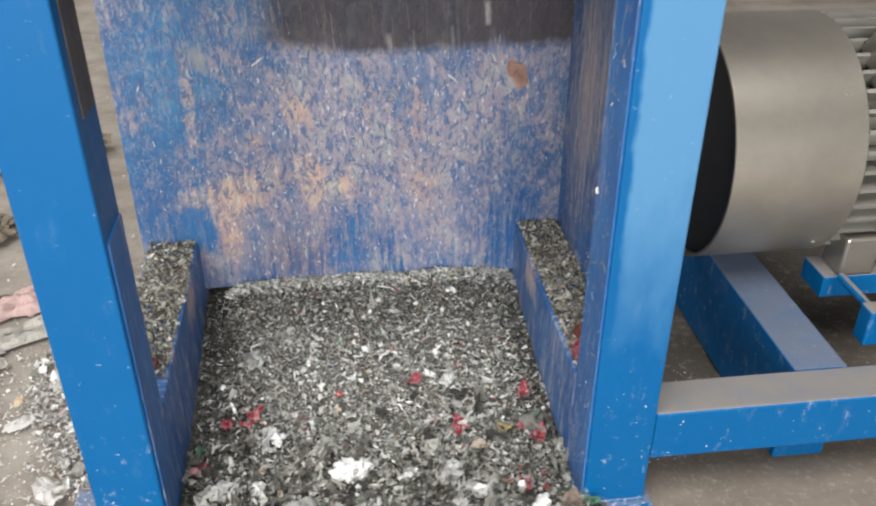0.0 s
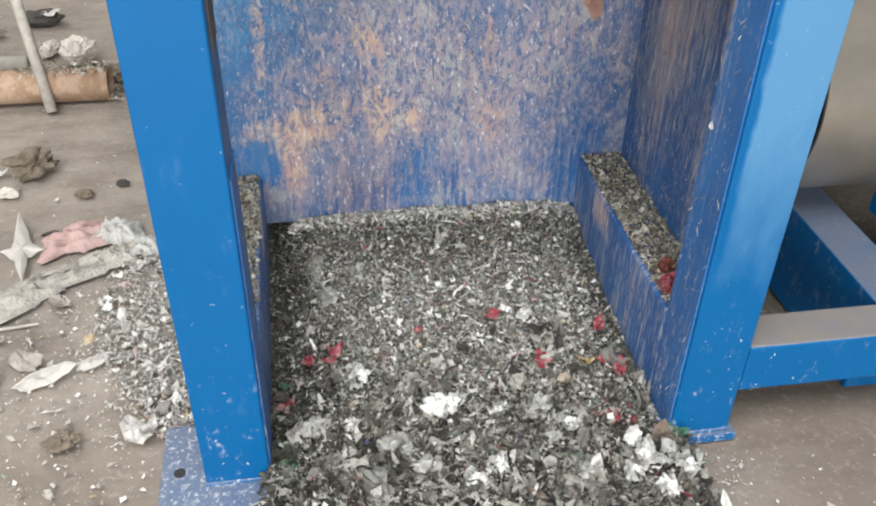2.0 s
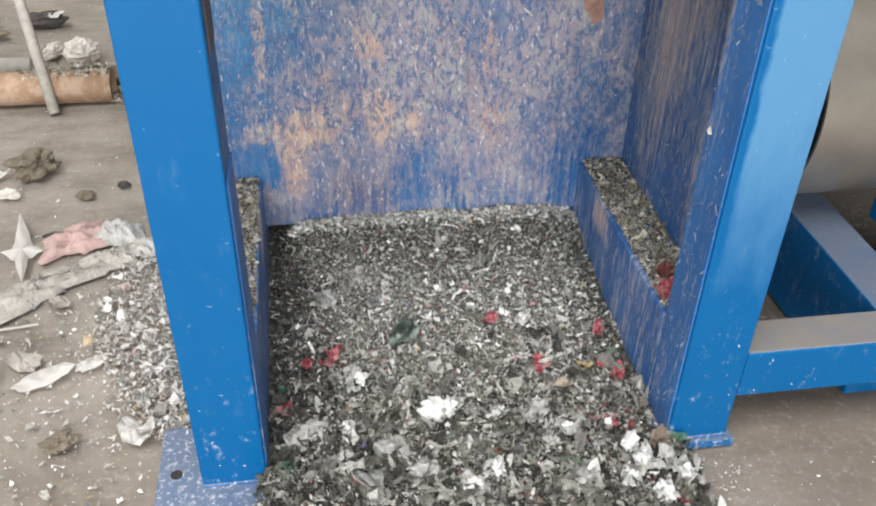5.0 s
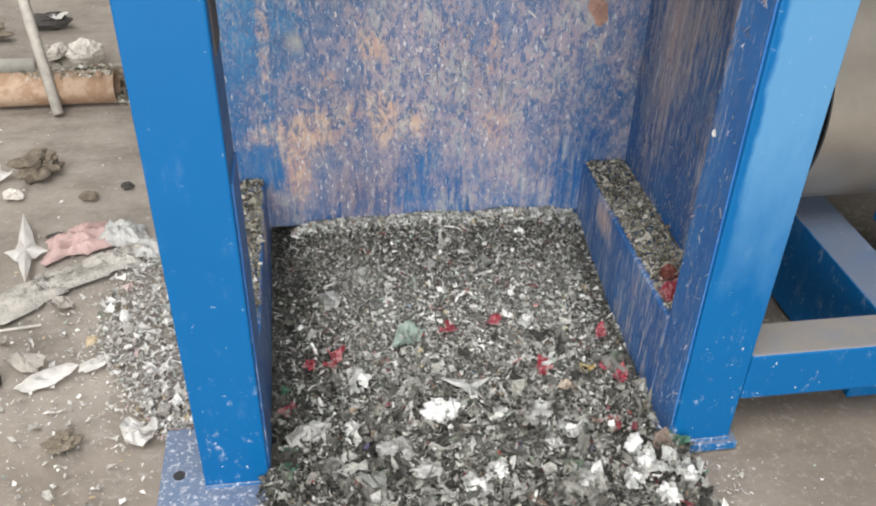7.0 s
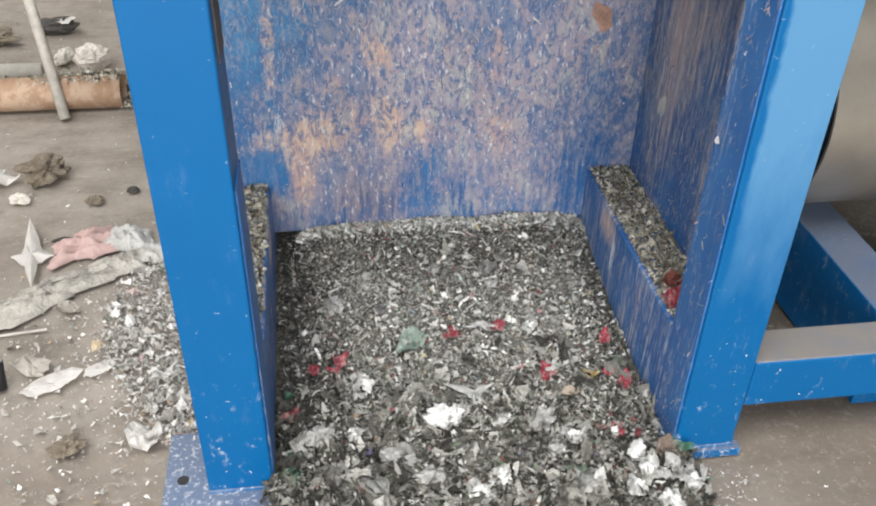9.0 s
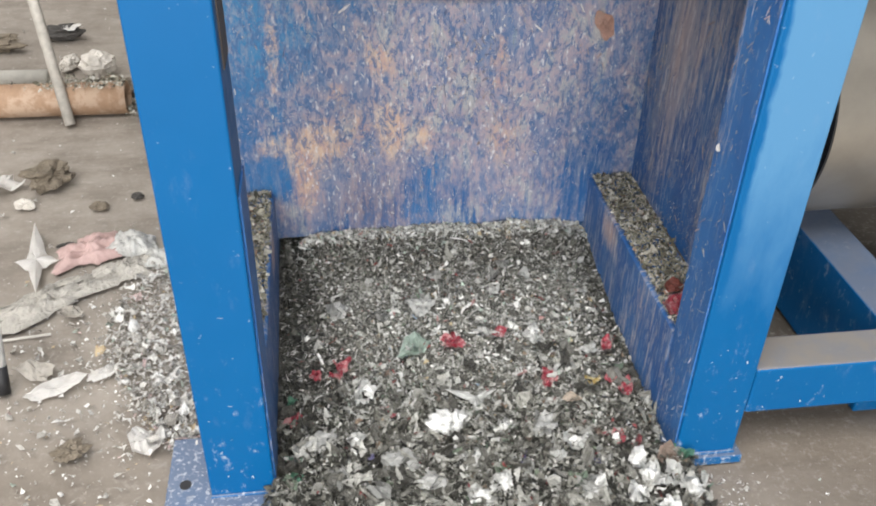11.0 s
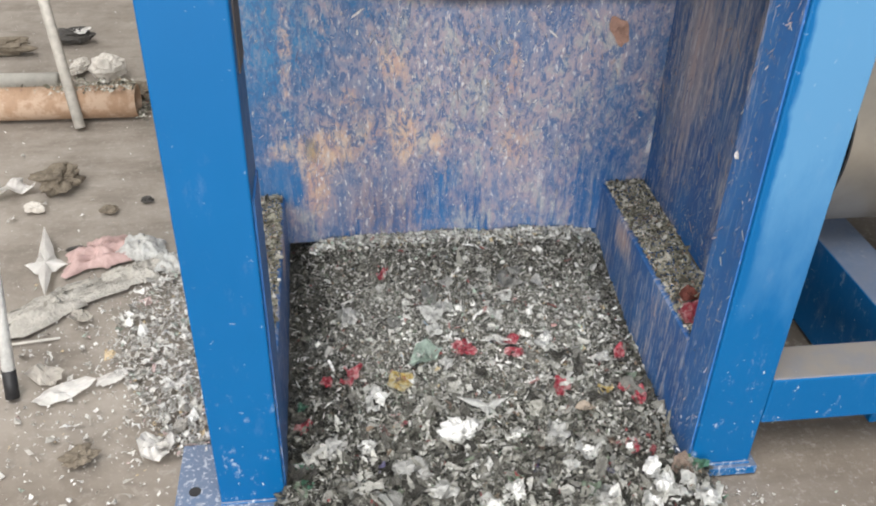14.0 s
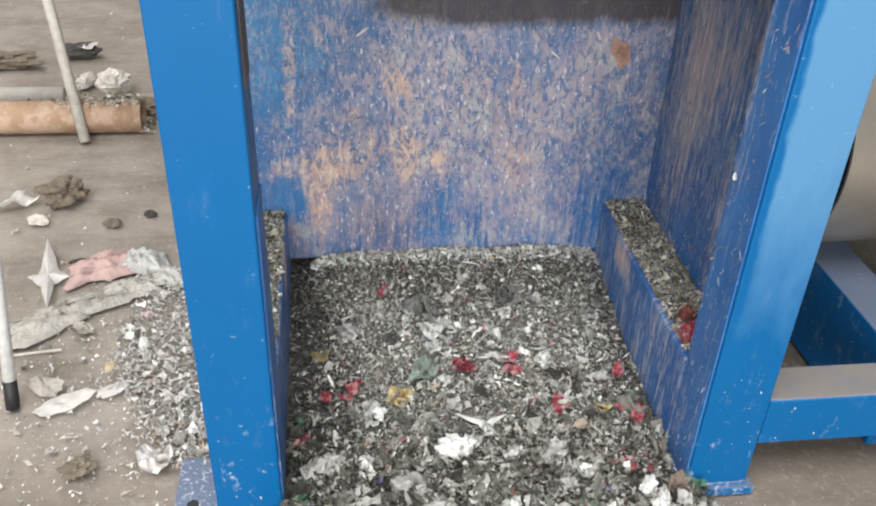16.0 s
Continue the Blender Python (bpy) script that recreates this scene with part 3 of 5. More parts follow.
def motor():
    yc, zc, r = 1.634, 0.504, 0.25
    mo = thing("motor", (1.3, yc, 0.222), "large silver-painted electric motor with a smooth fan cowl", "motor")
    bm = rod(bmesh.new(), (0.745, yc, zc), (1.0, yc, zc), r, seg=240, caps=False)
    bmesh.ops.solidify(bm, geom=bm.faces[:], thickness=0.006)
    part("fan_cowl", bm, M_SILVER, mo, "smooth silver sheet fan cowl")
    # end face made black in place of the shade that lies on it
    part("shaded_cowl_end", rod(bmesh.new(), (0.760, yc, zc), (0.772, yc, zc), r - 0.009, seg=48), M_BLACK, mo, "cowl end, coloured black for the shade on it")
    part("body", rod(bmesh.new(), (0.98, yc, zc), (1.68, yc, zc), r - 0.055, seg=48), M_SILVER_DARK, mo)
    for k in range(40):
        a = 2 * math.pi * (k + 0.5) / 40
        f = solid(1.004, 1.62, -0.004, 0.004, r - 0.060, r - 0.004)
        bmesh.ops.transform(f, verts=f.verts, matrix=Matrix.Translation((0, yc, zc)) @ Matrix.Rotation(a, 4, "X"))
        part("cooling_fin", f, M_SILVER_DARK, mo)
    for x in (1.03, 1.42):
        for y in (yc - 0.215, yc + 0.15):
            f = solid(x, x + 0.075, y, y + 0.075, 0.2725, 0.36, bevel=0.006)
            part("foot", f, M_SILVER, mo)
            part("foot_bolt", rod(bmesh.new(), (x + 0.11, y + 0.03, 0.27), (x + 0.11, y + 0.03, 0.335), 0.012, seg=6), M_SILVER, mo)
    part("base_bar", solid(1.0, 1.8, yc - 0.215, yc - 0.13, 0.2225, 0.272, bevel=0.003), M_BLUE, mo, "blue flat bar under the motor feet")
    part("base_bar", solid(0.93, 1.8, yc + 0.14, yc + 0.24, 0.2225, 0.272, bevel=0.003), M_BLUE, mo)
    part("end_bell", rod(bmesh.new(), (1.62, yc, zc), (1.70, yc, zc), r - 0.01, r - 0.09, seg=48), M_SILVER_DARK, mo)
    b = part("tension_bracket", solid(1.0, 1.045, 1.25, 1.29, 0.2225, 0.30, bevel=0.005), M_BLUE, mo, "blue belt tension bracket")
    part("tension_bolt", rod(bmesh.new(), (1.022, 1.20, 0.285), (1.022, 1.40, 0.285), 0.009, seg=12), M_BLUE, b)
    for a in (-50, -128):
        f = rod(bmesh.new(), (0.965, 0, r - 0.004), (0.965, 0, r + 0.003), 0.005, seg=12)
        bmesh.ops.transform(f, verts=f.verts, matrix=Matrix.Translation((0, yc, zc)) @ Matrix.Rotation(radians(-a), 4, "X"))
        part("cowl_screw", f, M_SILVER, mo)
    f = solid(1.03, 1.17, -0.06, 0.06, r - 0.03, r + 0.03, bevel=0.008)
    bmesh.ops.transform(f, verts=f.verts, matrix=Matrix.Translation((0, yc, zc)) @ Matrix.Rotation(radians(38), 4, "X"))
    part("terminal_box", f, M_SILVER, mo, "silver terminal box")
    part("lifting_eye", rod(bmesh.new(), (1.2, yc, zc + r - 0.02), (1.2, yc, zc + r + 0.04), 0.02, seg=16), M_SILVER, mo)


motor()


# ---- shreds ----
def lerp(v, xs, ys):
    """Straight-line interpolation in a short rising table."""
    if v <= xs[0]:
        return ys[0]
    for k in range(1, len(xs)):
        if v <= xs[k]:
            return ys[k - 1] + (ys[k] - ys[k - 1]) * (v - xs[k - 1]) / (xs[k] - xs[k - 1])
    return ys[-1]


def heap_height(x, y):
    """The surface of the heap in the bay."""
    ys = [0.84, 0.95, 1.08, 1.20, 1.35, 1.55, 1.68, 1.76, 1.85, 2.1]
    zs = [-0.012, 0.010, 0.028, 0.040, 0.055, 0.080, 0.098, 0.116, 0.112, 0.09]
    z = lerp(y, ys, zs)
    mid = (LX1 + RX0) / 2
    side = abs(x - mid) / 0.368
    if y < FRONT:
        z -= 0.28 * max(0.0, side - 0.98)
    else:
        z -= 0.022 * max(0.0, side - 0.55)
        z -= min(0.32 * max(0.0, -0.21 - x), 0.6 * z) + min(0.25 * max(0.0, x - 0.35), 0.5 * z)
        z += 0.014 * math.exp(-((x - 0.13) / 0.2) ** 2 - ((y - 1.45) / 0.16) ** 2)
    return z + 0.010 * noise.noise((x * 9, y * 9, 1.0)) + 0.006 * noise.noise((x * 24, y * 24, 5.0))


def flake_arrays(rng, spots, sizes, lift=0.5, flat=0.35, slim=0.3):
    """Crumpled thin flakes: verts and faces of one fan for each spot."""
    verts, faces = [], []
    for (x, y, z), s in zip(spots, sizes):
        n = rng.randint(4, 7)
        turn = Euler((rng.gauss(0, flat), rng.gauss(0, flat), rng.uniform(0, 6.28))).to_matrix()
        long = rng.uniform(slim, 1.0) ** 1.3
        base = len(verts)
        for k in range(n):
            a = 6.2832 * (k + rng.uniform(-0.3, 0.3)) / n
            rr = s * 0.5 * rng.choice((rng.uniform(0.3, 0.7), rng.uniform(0.8, 1.25)))
            p = turn @ Vector((rr * math.cos(a), rr * math.sin(a) * long, rng.uniform(-0.25, 0.25) * s))
            verts.append((x + p.x, y + p.y, z + p.z + lift * s * 0.3))
        p = turn @ Vector((0, 0, rng.uniform(-0.08, 0.16) * s))
        verts.append((x + p.x, y + p.y, z + p.z + lift * s * 0.3))
        for k in range(n):
            faces.append((base + k, base + (k + 1) % n, base + n))
    return verts, faces


def crumpled_arrays(rng, spots, sizes, lift=0.6, tilt=0.5):
    """Larger bits of film: torn rim, folds and creases, three rings for each."""
    verts, faces = [], []
    for (x, y, z), s in zip(spots, sizes):
        n = rng.randint(7, 10)
        turn = Euler((rng.gauss(0, tilt), rng.gauss(0, tilt), rng.uniform(0, 6.28))).to_matrix()
        long, off = rng.uniform(0.22, 0.9), rng.uniform(0, 90)
        fold, way, crease = rng.uniform(0.1, 0.6), rng.uniform(0, 6.28), rng.uniform(0.15, 0.5)
        rim = [rng.choice((rng.uniform(0.35, 0.75), rng.uniform(0.85, 1.3))) for _ in range(n)]
        base = len(verts)
        for ring in (1.0, 0.72, 0.38):
            for k in range(n):
                a = 6.2832 * (k + rng.uniform(-0.22, 0.22)) / n
                rr = ring * (rim[k] if ring > 0.5 else 0.85)
                u, v = rr * math.cos(a), rr * math.sin(a) * long
                h = fold * abs(u * math.cos(way) + v * math.sin(way)) + crease * noise.noise((u * 2.3 + off, v * 2.3, off)) + rng.uniform(-0.09, 0.09)
                p = turn @ Vector((u * s / 2, v * s / 2, h * s * 0.6))
                verts.append((x + p.x, y + p.y, z + p.z + lift * s * 0.3))
        p = turn @ Vector((0, 0, rng.uniform(-0.08, 0.12) * s))
        verts.append((x + p.x, y + p.y, z + p.z + lift * s * 0.3))
        for k in range(n):
            k2 = (k + 1) % n
            for r in (0, n):
                faces.append((base + r + k, base + r + k2, base + r + n + k2, base + r + n + k))
            faces.append((base + 2 * n + k, base + 2 * n + k2, base + 3 * n))
    return verts, faces


def place_flakes():
    """The largest flakes of the spill, each a thing of its own."""
    rng = random.Random(41)
    m = Mat("single_flakes", 0.32)
    c = m.ramp(m.t.nodes.new("ShaderNodeObjectInfo").outputs["Random"], COARSE, True)
    # crease shade painted in by noise here too
    c = m.mix(1.0, c, m.ramp(m.noise(170, 7, 0.8), [(0.34, 0.45), (0.50, 0.97), (0.64, 1.0)]), "MULTIPLY")
    c = m.mix(m.ramp(m.noise(260, 4, 0.8), [(0.60, 0.0), (0.70, 0.5)]), c, (0.60, 0.60, 0.57))
    m.colour(c).bump(m.noise(220, 6, 0.8), 0.9, 0.004)
    meshes = [flake_mesh("film_flake", *crumpled_arrays(rng, [(0, 0, 0)], [0.038], 0.7, 0.35), m.m) for _ in range(30)]
    for k in range(280):
        y = 0.87 + 0.46 * rng.random() ** 1.1
        x = rng.uniform(-0.33, 0.47) if y < FRONT else rng.uniform(LX1 + 0.012, RX0 - 0.012)
        ob = new("film_flake", meshes[k % 30])
        size = min(1.5, rng.lognormvariate(-0.2, 0.4)) * (lerp(y, [0.9, 1.15, 1.33], [1.1, 1.0, 0.6]))
        ob.matrix_basis = pose(x, y, max(heap_height(x, y), 0.0) + 0.008, rng.gauss(0, 14), rng.gauss(0, 14), rng.uniform(0, 360)) @ Matrix.Scale(size, 4)
        tagged(ob, "crumpled grey plastic film flake on the heap", "plastic flake", "flakes on the heap")


def flake_mesh(name, verts, faces, material):
    me = bpy.data.meshes.new(name)
    me.from_pydata(verts, [], faces)
    me.materials.append(material)
    return me


def heap():
    bm = bmesh.new()
    rows = []
    nx, ny = 90, 120
    for j in range(ny + 1):
        y = 0.84 + 1.26 * j / ny
        row = []
        for i in range(nx + 1):
            x = -0.40 + 0.93 * i / nx
            if y > 1.0:
                x = min(max(x, LX1 - 0.02), RX0 + 0.02) if y > FRONT else x
            row.append(bm.verts.new((x, y, heap_height(x, y))))
        rows.append(row)
    for j in range(ny):
        for i in range(nx):
            bm.faces.new((rows[j][i], rows[j][i + 1], rows[j + 1][i + 1], rows[j + 1][i]))
    tagged(part("shred_heap", bm, M_MULCH, None, smooth=True), "grey heap of shredded plastic film in the discharge bay", "shred heap", kind="stuff")
    rng = random.Random(11)
    spots, sizes = [], []
    dim, grains = [], []
    for _ in range(52000):
        y = 1.08 + 0.74 * rng.random() ** 0.85
        x = rng.uniform(LX1 + 0.002, RX0 - 0.002)
        s = lerp(y, [1.08, 1.25, 1.5, 1.8], [0.0105, 0.0085, 0.0066, 0.0066]) * rng.lognormvariate(0, 0.45)
        # dark fines paint in the shade: two bands along the beams, one below the rear crest
        dimming = max(lerp(x, [-0.25, -0.14], [1, 0]), 0.8 * lerp(x, [0.33, 0.42], [0, 1]), 0.45 * lerp(y, [1.58, 1.66, 1.73, 1.755], [0, 1, 1, 0]))
        dimming *= lerp(y, [1.1, 1.25], [0.5, 1.0])
        to, sz = (dim, grains) if rng.random() < 0.85 * dimming + 0.25 * noise.noise((x * 14, y * 14, 9.0)) else (spots, sizes)
        to.append((x, y, heap_height(x, y)))
        sz.append(s)
    ob = new("fine_shreds", flake_mesh("fine_shreds", *flake_arrays(rng, spots, sizes, 0.6, 0.6, 0.3), M_FINE))
    tagged(ob, "fine grey and white film shreds on the heap", "film shreds", kind="stuff")
    ob = new("shade_fines", flake_mesh("shade_fines", *flake_arrays(rng, dim, grains, 0.6, 0.6, 0.3), M_SHADE_FINES))
    tagged(ob, "dark film fines, standing in for shade along the edges of the heap", "film shreds", kind="stuff")
    spots, sizes = [], []
    for _ in range(1500):
        y = 0.86 + 0.52 * rng.random() ** 1.15
        if y < FRONT:
            x = rng.uniform(-0.345, 0.475) + (0 if rng.random() < 0.8 else rng.gauss(0, 0.03))
        else:
            x = rng.uniform(LX1 + 0.008, RX0 - 0.008)
        s = lerp(y, [0.9, 1.12, 1.38], [0.026, 0.021, 0.012]) * rng.lognormvariate(0, 0.6)
        spots.append((x, y, max(heap_height(x, y), 0.0) + 0.003))
        sizes.append(min(s, 0.055))
    small, tiny, dim, grains = [], [], [], []
    for _ in range(17000):
        y = 0.86 + 0.40 * rng.random()
        x = rng.uniform(-0.33, 0.46) if y < FRONT else rng.uniform(LX1 + 0.004, RX0 - 0.004)
        # more dark fines towards the left, where shade is painted in
        dimming = lerp(x, [-0.26, -0.05], [0.75, 0.25])
        to, sz = (dim, grains) if rng.random() < dimming else (small, tiny)
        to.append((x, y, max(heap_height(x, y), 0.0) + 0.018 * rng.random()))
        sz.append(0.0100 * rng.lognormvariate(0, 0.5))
    ob = new("shade_fines", flake_mesh("shade_fines", *flake_arrays(rng, dim, grains, 0.7, 0.7, 0.2), M_SHADE_FINES))
    tagged(ob, "dark film fines between coarser flakes, standing in for shade", "film shreds", kind="stuff")
    ob = new("fine_shreds", flake_mesh("fine_shreds", *flake_arrays(rng, small, tiny, 0.7, 0.7, 0.2), M_FINE))
    tagged(ob, "fine grey and white film shreds between coarser flakes", "film shreds", kind="stuff")
    ob = new("coarse_flakes", flake_mesh("coarse_flakes", *crumpled_arrays(rng, spots, sizes, 0.7, 0.5), M_COARSE))
    tagged(ob, "coarse white and grey film flakes at the foot of the heap", "film flakes", kind="stuff")
    # thin needles and strips of film over all
    spots, sizes = [], []
    for _ in range(5000):
        y = 0.90 + 0.88 * rng.random()
        x = rng.uniform(-0.32, 0.45) if y < FRONT else rng.uniform(LX1 + 0.004, RX0 - 0.004)
        spots.append((x, y, max(heap_height(x, y), 0.0) + 0.006 + 0.012 * rng.random() * (y < 1.3)))
        sizes.append(0.0100 * rng.lognormvariate(0, 0.5))
    verts, faces = [], []
    for (x, y, z), d in zip(spots, sizes):
        turn = Euler((rng.gauss(0, 0.5), rng.gauss(0, 0.45), rng.uniform(0, 6.28))).to_matrix()
        w, b = d * rng.uniform(0.07, 0.20), len(verts)
        bend = rng.uniform(-0.25, 0.25) * d
        for u, v, h in ((-0.5, -0.4, 0), (0.0, -0.5, 1), (0.5, -0.2, 0), (0.5, 0.3, 0), (0.0, 0.5, 1), (-0.5, 0.4, 0)):
            p = turn @ Vector((u * d, v * w, h * bend))
            verts.append((x + p.x, y + p.y, z + p.z))
        faces += [(b, b + 1, b + 4, b + 5), (b + 1, b + 2, b + 3, b + 4)]
    ob = new("film_needles", flake_mesh("film_needles", verts, faces, M_NEEDLE))
    tagged(ob, "thin strips of torn grey and white film on the heap", "film shreds", kind="stuff")
    # brighter film bits in the middle of the heap, under the chute
    spots, sizes = [], []
    for _ in range(2600):
        x, y = rng.gauss(0.11, 0.17), rng.gauss(1.44, 0.14)
        if LX1 + 0.03 < x < RX0 - 0.01 and 1.15 < y < BACK - 0.02:
            spots.append((x, y, heap_height(x, y) + 0.004))
            sizes.append(min(0.024, 0.0085 * rng.lognormvariate(0, 0.5)))
    ob = new("pale_shreds", flake_mesh("pale_shreds", *flake_arrays(rng, spots, sizes, 0.7, 0.6, 0.2), M_PALE))
    tagged(ob, "fresh pale film shreds on the middle of the heap", "film shreds", kind="stuff")
    # paler, drier shreds along the back plate
    spots, sizes = [], []
    for _ in range(2800):
        x, y = rng.uniform(LX1 + 0.05, RX0 - 0.002), BACK - abs(rng.gauss(0, 0.022)) - 0.002
        spots.append((x, y, heap_height(x, y) + 0.004))
        sizes.append(min(0.02, 0.0115 * rng.lognormvariate(0, 0.4)))
    ob = new("pale_shreds", flake_mesh("pale_shreds", *flake_arrays(rng, spots, sizes, 0.7, 0.6), M_PALE))
    tagged(ob, "pale dry film shreds along the back plate", "film shreds", kind="stuff")
    # shreds lying on both side beams
    for x0, x1, y0, n in ((LX0 + 0.004, LX1 - 0.004, 1.30, 4600), (RX0 + 0.004, RX1 - 0.02, 1.235, 5200)):
        spots, sizes = [], []
        for _ in range(n):
            x, y = rng.uniform(x0, x1), rng.uniform(y0, BACK - 0.004)
            spots.append((x, y, 0.234 + 0.006 * rng.random()))
            sizes.append(0.0082 * rng.lognormvariate(0, 0.4))
        ob = new("beam_shreds", flake_mesh("beam_shreds", *flake_arrays(rng, spots, sizes, 0.6, 0.5), M_OLIVE))
        tagged(ob, "olive-grey film shreds settled on a side beam", "film shreds", kind="stuff")


heap()
place_flakes()


def floor_debris():
    rng = random.Random(23)
    spots, sizes = [], []
    for _ in range(4000):
        k = rng.random()
        y = 1.24 + 0.65 * k
        edge = lerp(y, [1.24, 1.33, 1.57, 1.72, 1.86, 1.9], [-0.50, -0.56, -0.69, -0.67, -0.60, -0.5])
        x = LX0 + 0.02 - (LX0 + 0.02 - edge) * rng.random() ** 0.75 + rng.gauss(0, 0.012)
        spots.append((x, y, 0.001 + 0.012 * rng.random()))
        sizes.append(min(0.04, 0.009 * rng.lognormvariate(0, 0.6)))
    ob = new("floor_shreds", flake_mesh("floor_shreds", *flake_arrays(rng, spots, sizes, 0.7, 0.45), M_DRY))
    tagged(ob, "pale film shreds spilled on the floor by the post", "film shreds", kind="stuff")
    spots, sizes = [], []
    for _ in range(2600):
        x, y = rng.uniform(-1.9, -0.42), rng.uniform(0.9, 4.2)
        if rng.random() < 0.75:
            x, y = -0.62 + rng.gauss(0, 0.15), 1.48 + rng.gauss(0, 0.24)
        if x > LX0 - 0.09:
            continue
        spots.append((x, y, 0.001))
        sizes.append(min(0.03, 0.0075 * rng.lognormvariate(0, 0.6)))
    for _ in range(260):
        x, y = rng.uniform(0.5, 1.3), rng.uniform(0.8, 1.08)
        if rng.random() < 0.5:
            x, y = 0.49 + rng.gauss(0, 0.03), 1.03 + rng.gauss(0, 0.04)
        spots.append((x, y, 0.001))
        sizes.append(0.006 * rng.lognormvariate(0, 0.5))
    for _ in range(160):
        x, y = rng.uniform(0.56, 0.77), rng.uniform(1.2, 1.7)
        spots.append((x, y, 0.001))
        sizes.append(0.007 * rng.lognormvariate(0, 0.5))
    ob = new("floor_crumbs", flake_mesh("floor_crumbs", *flake_arrays(rng, spots, sizes, 0.6, 0.4), M_DRY))
    tagged(ob, "scattered pale crumbs of film on the floor", "film crumbs", kind="stuff")


floor_debris()


# ---- film dust stuck on the steel ----
def stuck_shreds():
    rng = random.Random(31)
    m = flake_mix("stuck_shreds", [(0.0, (0.42, 0.40, 0.44)), (0.3, (0.30, 0.30, 0.38)), (0.5, (0.44, 0.36, 0.36)), (0.66, (0.14, 0.18, 0.32)),
                                   (0.8, (0.66, 0.65, 0.65)), (0.95, (0.52, 0.50, 0.52))], 0.55)

    def cake(name, n, where, tilt, label):
        verts, faces = [], []
        for _ in range(n):
            p, s, along = where(rng)
            w, h = s * rng.uniform(0.35, 0.8), s * along * rng.uniform(0.6, 1.6)
            turn = tilt.to_matrix() @ Euler((rng.gauss(0, 0.25), rng.gauss(0, 0.25), rng.gauss(0, 0.45))).to_matrix()
            b = len(verts)
            for u, v in ((-0.5, -0.4), (0.1, -0.55), (0.5, 0.1), (0.2, 0.55), (-0.4, 0.35)):
                q = turn @ Vector((u * w, v * h, rng.uniform(0.0, 0.25) * s))
                verts.append((p[0] + q.x, p[1] + q.y, p[2] + q.z))
            faces.append((b, b + 1, b + 2, b + 3, b + 4))
        tagged(new(name, flake_mesh(name, verts, faces, m)), label, "film dust", kind="stuff")

    def on_back(r):
        x, z = r.gauss(0.06, 0.20), 0.13 + 0.53 * r.random() ** 0.8
        while not LX0 < x < RX1 - 0.03 or noise.noise((x * 7, z * 5, 2.0)) + 0.25 * noise.noise((x * 25, z * 12, 4.0)) < r.uniform(-0.45, 0.25):
            x, z = r.gauss(0.06, 0.20), 0.13 + 0.53 * r.random() ** 0.8
        return (x, BACK - 0.002, z), 0.0021 * r.lognormvariate(0, 0.5), r.choice((1, 1.6, 2.6))

    def on_side(r):
        y, z = r.uniform(FRONT + DEPTH + 0.01, BACK), r.uniform(0.25, 0.85)
        while noise.noise((y * 9, z * 2.5, 7.0)) < r.uniform(-0.4, 0.3):
            y, z = r.uniform(FRONT + DEPTH + 0.01, BACK), r.uniform(0.25, 0.85)
        return (RX1 - 0.016, y, z), 0.0021 * r.lognormvariate(0, 0.5), r.choice((1, 2, 4))

    def on_post(r):
        y, z = r.uniform(FRONT + 0.006, FRONT + DEPTH), 0.03 + 0.85 * r.random()
        return (RX0 - 0.005, y, z), 0.0019 * r.lognormvariate(0, 0.5), r.choice((1, 2, 4))

    cake("back_plate_cake", 3200, on_back, Euler((radians(90), 0, 0)), "pink-grey film dust caked on the back plate")
    cake("side_plate_cake", 2600, on_side, Euler((radians(90), 0, radians(-90))), "streaks of grey film dust caked on the side plate")
    cake("post_cake", 500, on_post, Euler((radians(90), 0, radians(-90))), "streaks of grey film dust on the inner post face")


stuck_shreds()


